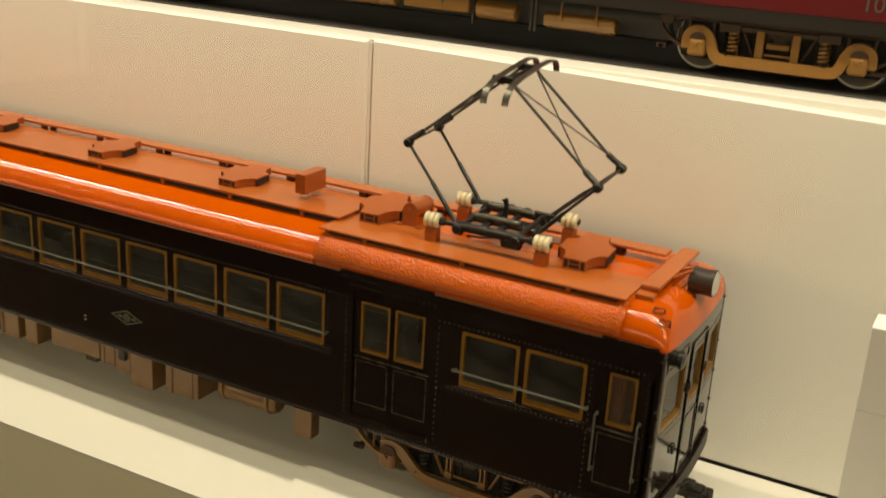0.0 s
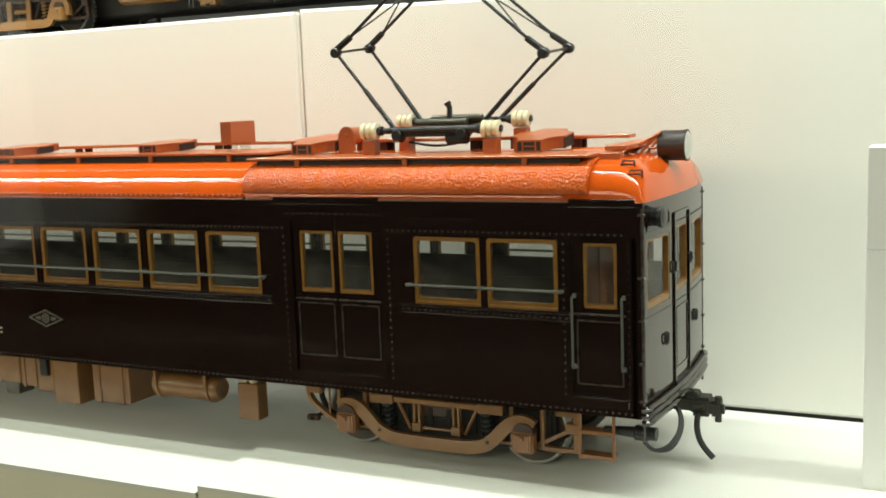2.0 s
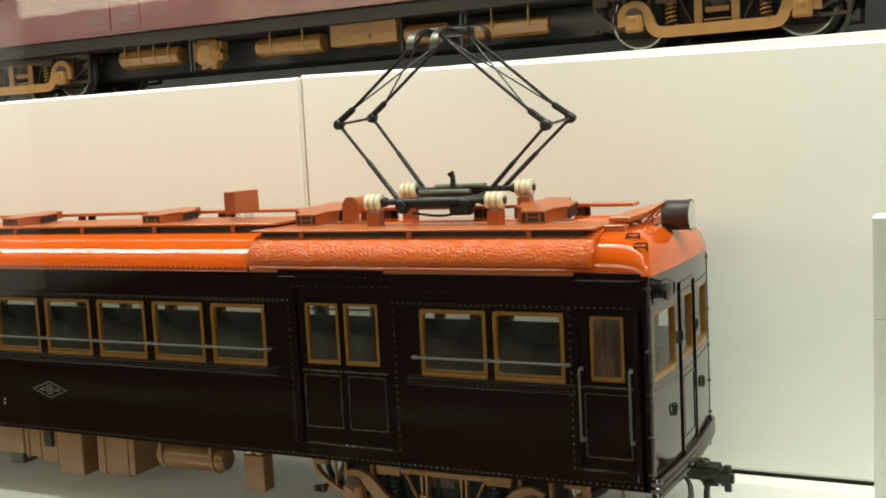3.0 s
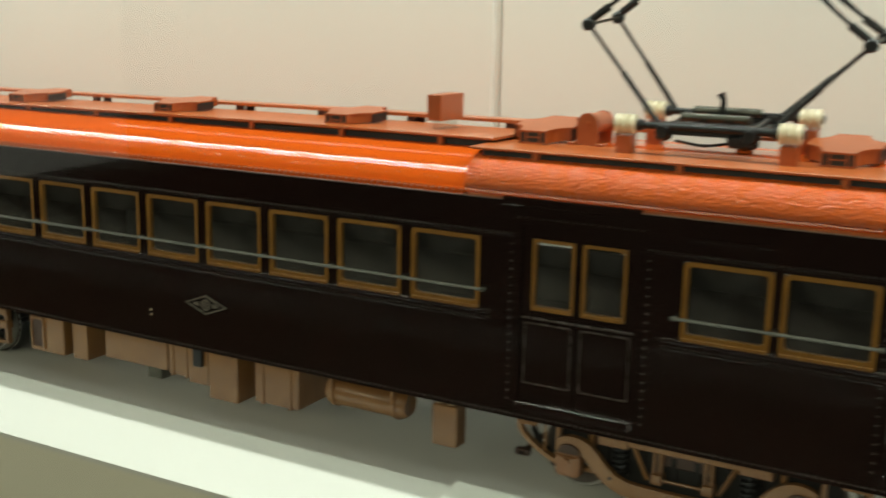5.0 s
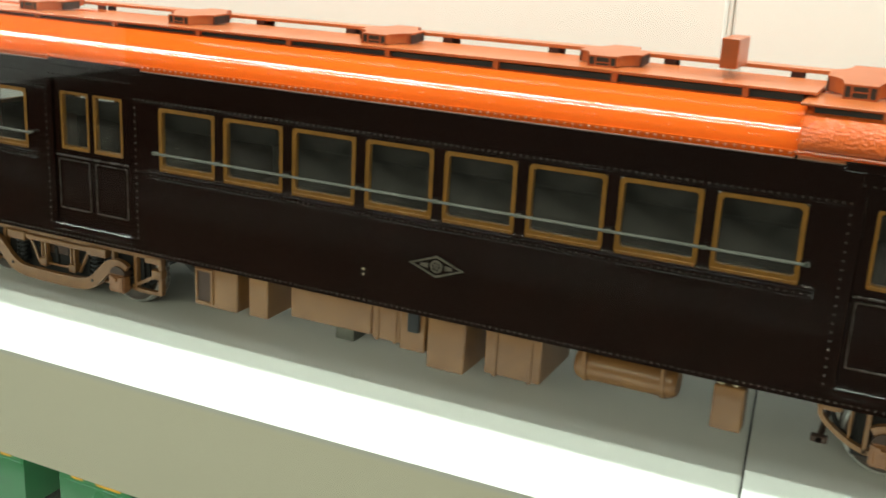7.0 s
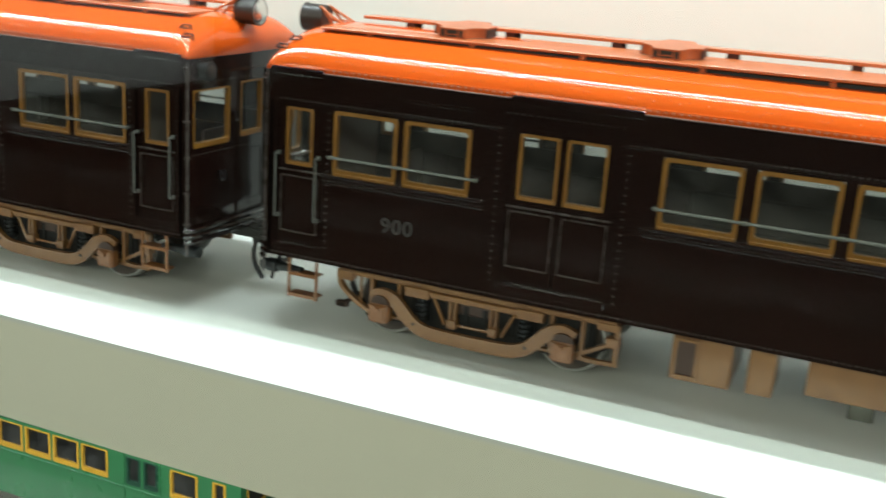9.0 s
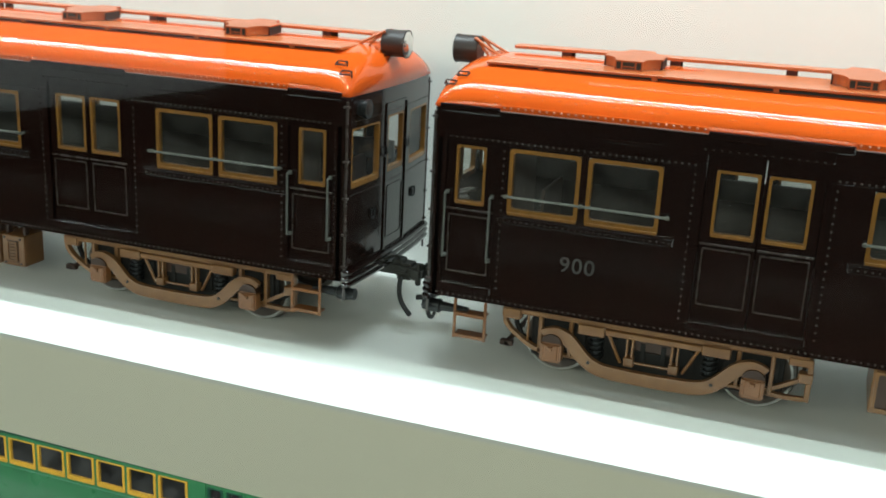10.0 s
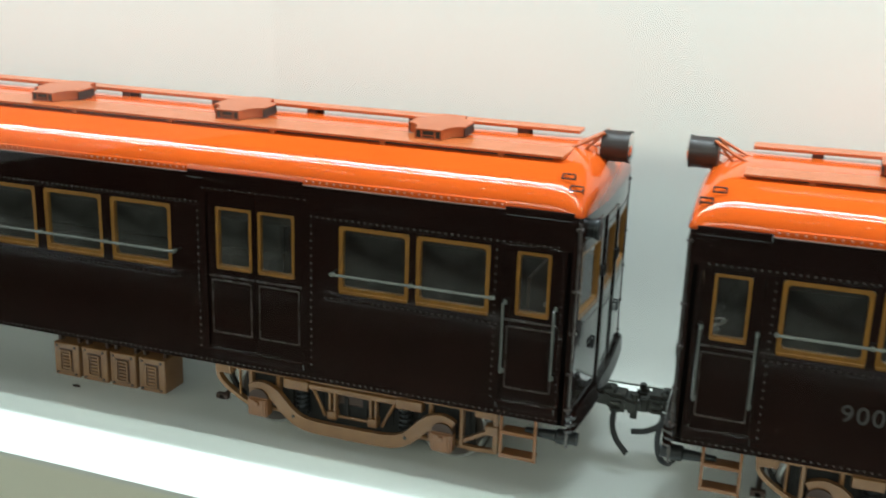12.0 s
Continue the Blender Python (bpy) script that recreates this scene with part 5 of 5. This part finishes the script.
for sx in (-1, 1):
    for sy in (-1, 1):
        KX, KZ, FX = (0.139, 0.4690, 0.052) if sx > 0 else (0.1268, 0.4845, 0.049)
        y = sy * KY - (0.0 if sx > 0 else 0.005)
        FX = FX + (0.010 if sx * sy < 0 else 0.0)
        foot, knee = Vector((sx * FX, sy * 0.044 - 0.005, 0.386)), Vector((sx * KX, y, KZ))
        bm = rod(bmesh.new(), [foot, foot.lerp(knee, 0.5)], 0.0030, 8)
        rod(bm, [foot.lerp(knee, 0.48), knee], 0.0021, 8)
        part("lower_arm", bm, "blackm", pg, smooth=True)
        bm = lathe(bmesh.new(), (sx * KX, y, KZ), (0, sy, 0), [(-0.005, 0.005), (-0.003, 0.0068), (0.003, 0.0068), (0.005, 0.005)], 14)
        rod(bm, [(sx * KX, y, KZ + 0.003), (sx * (KX - 0.020), y * 0.94, KZ + 0.0185)], 0.0042, 8)
        part("knee_joint", bm, "blackm", pg, smooth=True)
        bm = rod(bmesh.new(), [(sx * (KX - 0.016), y * 0.95, KZ + 0.0155), (sx * TX, sy * TY, TZ)], 0.0021, 8)
        part("upper_arm", bm, "blackm", pg, smooth=True)
        a, b = Vector((sx * (KX - 0.022), y * 0.92, KZ + 0.020)), Vector((sx * (TX + 0.004), -sy * TY * 0.9, TZ - 0.004))
        part("brace_rod", rod(bmesh.new(), [a, b], 0.0011, 6), "blackm", pg)
    part("knee_shaft", rod(bmesh.new(), [(sx * KX, -KY, KZ), (sx * KX, KY, KZ)], 0.0018, 8), "gunmetal", pg)
    x = sx * 0.014
    top = smooth_path([(x, sy * q, z) for sy, q, z in ((-1, 0.0975, 0.5680), (-1, 0.0945, 0.5765), (-1, 0.084, 0.5845), (-1, 0.058, 0.5890), (1, 0, 0.590), (1, 0.058, 0.5890), (1, 0.084, 0.5845), (1, 0.0945, 0.5765), (1, 0.0975, 0.5680))], 5)
    bm = bmesh.new()
    rows = []
    for i, p in enumerate(top):
        d = (top[min(i + 1, len(top) - 1)] - top[max(i - 1, 0)]).normalized()
        nrm = Vector((0, -d.z, d.y))
        rows.append([bm.verts.new(p + Vector((dx, 0, 0)) + nrm * dz) for dx, dz in ((-0.0042, -0.001), (0.0042, -0.001), (0.0042, 0.001), (-0.0042, 0.001))])
    for a, b in zip(rows, rows[1:]):
        for k in range(4):
            bm.faces.new((a[k], a[(k + 1) % 4], b[(k + 1) % 4], b[k]))
    bm.faces.new(rows[0]), bm.faces.new(rows[-1])
    cb = part("collector_bow", bm, "gunmetal", pg, "worn metal collector bow")
    cb.location, cb.rotation_euler = (0.006, 0.006, 0), (0, 0, radians(5))
bm = bmesh.new()
for y in (-0.038, 0.038):
    box(bm, -0.015, 0.015, y - 0.003, y + 0.003, 0.580, 0.589, 0.001)
rod(bm, [(0, -0.040, 0.581), (0, 0.040, 0.581)], 0.003, 8)
part("head_frame", bm, "blackm", pg)
# the seat slopes a little across the roof
for ob in pg.children:
    for vert in ob.data.vertices:
        vert.co.z += 0.088 * vert.co.y - 0.007 * min(1.0, max(0.0, (vert.co.z - 0.40) / 0.1))


# ---- white card block standing at the end of the shelf ----
bm = box(bmesh.new(), 0.231, 0.52, 0.110, 0.16, 0.0, 0.2547, 0.0008)
wb = tagged(part("label_block", bm, "card"), "white card block standing on the shelf end", "label block")
part("upper_block", box(bmesh.new(), 0.231, 0.52, 0.110, 0.16, 0.2553, 0.360, 0.0008), "card", wb)

# ---- a fallen chip of paint on the shelf ----
bm = plate(bmesh.new(), [(-0.006, 0.0), (-0.002, 0.0022), (0.003, 0.0018), (0.006, -0.0004), (0.001, -0.0024), (-0.003, -0.0016)], 0.0, 0.0022)
chip = tagged(part("paint_chip", bm, "tandark"), "small dark brown chip lying on the shelf", "paint chip")
chip.location = (-2.436, 0.040, LOW)


# ---- red car on the upper tier ----
def red_car():
    base_z, y0, cx, half = 0.567, 0.414, -0.6795, 0.955
    car = new("rail_car")
    car.location = (cx, y0 + WIDE, base_z)
    tagged(car, "red maroon model rail car with ochre bogies on the upper tier", "model train")
    wins = [-0.80 + k * 0.1 for k in range(17) if k not in (4, 5, 11, 12)]
    holes = [(u - 0.038, u + 0.038, 0.205, 0.275) for u in wins]
    for t in (-1, 1):
        xs = lines(-half, half, [q for h in holes for q in h[:2]], 1)
        part("side_wall", wall_with_holes(bmesh.new(), xs, [0.103, 0.205, 0.275, 0.33], holes, 0.006, lambda u, d, z: (u, t * (WIDE - d), z)), "maroon", car, "glossy maroon red body side")
        for u in wins:
            f = part("window", ring_frame(bmesh.new(), rounded(u - 0.038, u + 0.038, 0.205, 0.275, 0.004), rounded(u - 0.034, u + 0.034, 0.21, 0.271, 0.004), t * (WIDE - 0.006), t * (WIDE + 0.0006)), "rail", car)
            part("pane", slab(bmesh.new(), rounded(u - 0.036, u + 0.036, 0.207, 0.273, 0.004), t * (WIDE - 0.004), t * (WIDE - 0.0034)), "glass", f)
        for du in (-0.355, 0.345):
            for lu in (du - 0.034, du + 0.034):
                leaf = part("door_leaf", box(bmesh.new(), lu - 0.033, lu + 0.033, *sorted((t * (WIDE - 0.004), t * (WIDE + 0.0012))), 0.110, 0.3, 0.0006), "maroon", car)
                for z in (0.124, 0.134):
                    part("kick_strip", box(bmesh.new(), lu - 0.022, lu + 0.022, *sorted((t * WIDE, t * (WIDE + 0.0022))), z, z + 0.0016, 0), "rail", leaf)
        bm = bmesh.new()
        rivet_row(bm, [(u, t * WIDE, 0.1075) for u in spread(-0.94, 0.94, 0.009)], (0, t, 0))
        tagged(part("rivets", bm, "maroon", car), kind="stuff")
    for s in (-1, 1):
        part("end_wall", box(bmesh.new(), *sorted((s * half, s * (half - 0.006))), -WIDE + 0.006, WIDE - 0.006, 0.103, 0.33, 0), "maroon", car)
    bm = bmesh.new()
    prof = [(WIDE * math.sin(a), 0.33 + 0.03 * math.cos(a) ** 0.7) for a in [math.pi / 2 * k / 10 for k in range(-10, 11)]]
    rows = [[bm.verts.new((u, v, z)) for v, z in prof] for u in (-half, half)]
    for k in range(len(prof) - 1):
        bm.faces.new((rows[0][k], rows[1][k], rows[1][k + 1], rows[0][k + 1]))
    for r in rows:
        bm.faces.new(r)
    part("roof", bm, "lampcase", car, "dark curved roof", smooth=True)
    part("underframe", box(bmesh.new(), -half + 0.02, half - 0.02, -0.12, 0.12, 0.082, 0.103, 0), "black", car)
    part("floor_gear", box(bmesh.new(), -0.55, 0.55, -0.04, 0.04, 0.03, 0.082, 0.004), "black", car, "dark gear along the middle of the underframe")
    for u in (-0.62, 0.69):
        bg = bogie(car, u, "gold", "tandark", "gold", True)
        bg.scale = (0.97, 1, 1)
    near = -WIDE + 0.025
    for x0, x1, z0, z1, sides, bands in ((-1.050, -0.918, 0.044, 0.077, 8, 4), (-0.752, -0.624, 0.042, 0.073, 24, 2), (-0.470, -0.400, 0.040, 0.070, 24, 0), (-0.350, -0.233, 0.038, 0.064, 8, 2)):
        r = (z1 - z0) / 2
        c = (x0 - cx, near + r, (z0 + z1) / 2)
        L = x1 - x0
        tk = part("air_tank", lathe(bmesh.new(), c, (1, 0, 0), [(0, r * 0.86), (0.003, r), (L - 0.003, r), (L, r * 0.86)], sides), "gold", car, "ochre cylindrical tank under the floor", smooth=sides > 8)
        for k in range(bands):
            q = L * (k + 0.5) / bands
            bm = lathe(bmesh.new(), (c[0] + q, c[1], c[2]), (1, 0, 0), [(0, r), (0, r + 0.0012), (0.003, r + 0.0012), (0.003, r)], sides)
            box(bm, c[0] + q, c[0] + q + 0.002, c[1] - r - 0.001, c[1] - r + 0.002, c[2], 0.083, 0)
            part("tank_band", bm, "gold", tk)
    bm = lathe(bmesh.new(), (-0.853 - cx, near - 0.004, 0.0605), (0, 1, 0), [(0, 0.012), (0.004, 0.022), (0.008, 0.028), (0.03, 0.028), (0.034, 0.022)], 8)
    for a in range(0, 360, 45):
        q = Vector((-0.853 - cx + 0.026 * math.cos(radians(a + 22)), near + 0.012, 0.0605 + 0.026 * math.sin(radians(a + 22))))
        box(bm, q.x - 0.006, q.x + 0.006, q.y - 0.006, q.y + 0.012, q.z - 0.006, q.z + 0.006, 0.001)
    part("compressor", bm, "gold", car, "ochre round compressor under the floor")
    gc = part("gear_case", box(bmesh.new(), -0.602 - cx, -0.482 - cx, near, near + 0.09, 0.047, 0.082, 0.001), "gold", car, "ochre gear case under the floor")
    for q in (-0.590, -0.530):
        part("bolt", lathe(bmesh.new(), (q - cx, near, 0.060), (0, -1, 0), [(0, 0.003), (0.003, 0.0025)], 8), "rail", gc)
    for q in (-0.895, -0.887, -0.478, -0.375, -0.367):
        part("hanger", box(bmesh.new(), q - cx - 0.002, q - cx + 0.002, near + 0.01, near + 0.014, 0.03, 0.082, 0), "black", car)
    cu = bpy.data.curves.new("number", "FONT")
    cu.body, cu.size, cu.extrude = "102", 0.03, 0.0003
    n = new("number", cu)
    n.data.materials.append(M["pale"])
    n.parent = car
    n.matrix_basis = pose(0.117 - cx, -WIDE - 0.0005, 0.115, 90, 0, 0)
    tagged(n, "pale number on the maroon body side")


red_car()


# ---- green cars on the lower tier ----
structure("lower_shelf", box(bmesh.new(), X0 - 1.2, X1, 0.3, 1.3, -0.889, -0.869, 0.001), "shelf", "white lower display tier", "shelf")


def green_car(cx):
    base_z, y0, half = -0.869, 0.525, 0.86
    car = new("rail_car")
    car.location = (cx, y0 + WIDE, base_z)
    tagged(car, "green model rail car with yellow window frames, lower tier", "model train", "green rail cars on the lower tier")
    z0, z1 = 0.205, 0.268
    wins = []
    for s in (1, -1):
        wins += [("crew", s * (half - 0.051), 0.032), ("saloon", s * (half - 0.136), 0.068), ("door", s * (half - 0.218), 0.036), ("door", s * (half - 0.262), 0.036)]
    wins += [("saloon", -0.498 + 0.0766 * k, 0.0705) for k in range(14)]
    holes = [(u - w / 2, u + w / 2, z0, z1) for k, u, w in wins]
    for t in (-1, 1):
        xs = lines(-half, half, [q for h in holes for q in h[:2]], 1)
        part("side_wall", wall_with_holes(bmesh.new(), xs, [0.09, z0, z1, 0.305], holes, 0.006, lambda u, d, z: (u, t * (WIDE - d), z)), "green", car, "glossy mid green body side")
        for k, u, w in wins:
            f = part("window", ring_frame(bmesh.new(), rounded(u - w / 2, u + w / 2, z0, z1, 0.003), rounded(u - w / 2 + 0.0055, u + w / 2 - 0.0055, z0 + 0.009, z1 - 0.003, 0.003), t * (WIDE - 0.006), t * (WIDE + 0.0012)), "darkgreen" if k == "door" else "yellow", car)
            part("pane", slab(bmesh.new(), rounded(u - w / 2 + 0.003, u + w / 2 - 0.003, z0 + 0.003, z1 - 0.002, 0.003), t * (WIDE - 0.004), t * (WIDE - 0.0034)), "glass", f)
        part("belt_rail", box(bmesh.new(), -half, half, *sorted((t * WIDE, t * (WIDE + 0.002))), 0.193, 0.199, 0.0006), "green", car)
        part("letter_board", box(bmesh.new(), -half, half, *sorted((t * WIDE, t * (WIDE + 0.002))), 0.276, 0.29, 0.0006), "darkgreen", car)
        for s in (1, -1):
            part("door_leaf", ring_frame(bmesh.new(), rounded(s * (half - 0.240) - 0.047, s * (half - 0.240) + 0.047, 0.11, 0.28, 0.002, 1), rounded(s * (half - 0.240) - 0.044, s * (half - 0.240) + 0.044, 0.113, 0.277, 0.002, 1), t * WIDE, t * (WIDE + 0.002)), "green", car)
            for q in range(3):
                part("number_bar", box(bmesh.new(), s * (half - 0.13) + q * 0.014 - 0.005, s * (half - 0.13) + q * 0.014 + 0.005, *sorted((t * WIDE, t * (WIDE + 0.0006))), 0.145, 0.162, 0), "pale", car)
    for s in (-1, 1):
        part("end_wall", box(bmesh.new(), *sorted((s * half, s * (half - 0.006))), -WIDE + 0.006, WIDE - 0.006, 0.09, 0.305, 0), "green", car)
        for v in (-0.078, 0.0, 0.078):
            g = lambda a, d, z: (s * (half - d), a, z)
            f = part("window", ring_frame(bmesh.new(), rounded(v - 0.034, v + 0.034, z0, z1, 0.003), rounded(v - 0.028, v + 0.028, z0 + 0.009, z1 - 0.003, 0.003), -0.0016, 0.0, g), "yellow", car)
            bm = bmesh.new()
            bm.faces.new([bm.verts.new(g(v + a, -0.0004, z)) for a, z in ((-0.029, z0 + 0.008), (0.029, z0 + 0.008), (0.029, z1 - 0.002), (-0.029, z1 - 0.002))])
            part("pane", bm, "inside", f, "dark window pane")
    bm = bmesh.new()
    prof = [(WIDE * math.sin(a) * 1.02, 0.303 + 0.04 * math.cos(a) ** 0.7) for a in [math.pi / 2 * k / 10 for k in range(-10, 11)]]
    rows = [[bm.verts.new((u, v, z)) for v, z in prof] for u in (-half, half)]
    for k in range(len(prof) - 1):
        bm.faces.new((rows[0][k], rows[1][k], rows[1][k + 1], rows[0][k + 1]))
    for r in rows:
        bm.faces.new(r)
    part("roof", bm, "darkgreen", car, "dark green curved roof", smooth=True)
    part("underframe", box(bmesh.new(), -half + 0.02, half - 0.02, -0.12, 0.12, 0.08, 0.092, 0), "tandark", car)
    part("inner_floor", box(bmesh.new(), -half + 0.008, half - 0.008, -0.125, 0.125, 0.11, 0.116, 0), "inside", car)
    for u in (-0.6, 0.6):
        bogie(car, u)


green_car(-2.034 - 0.86)
green_car(-1.93 + 0.86)
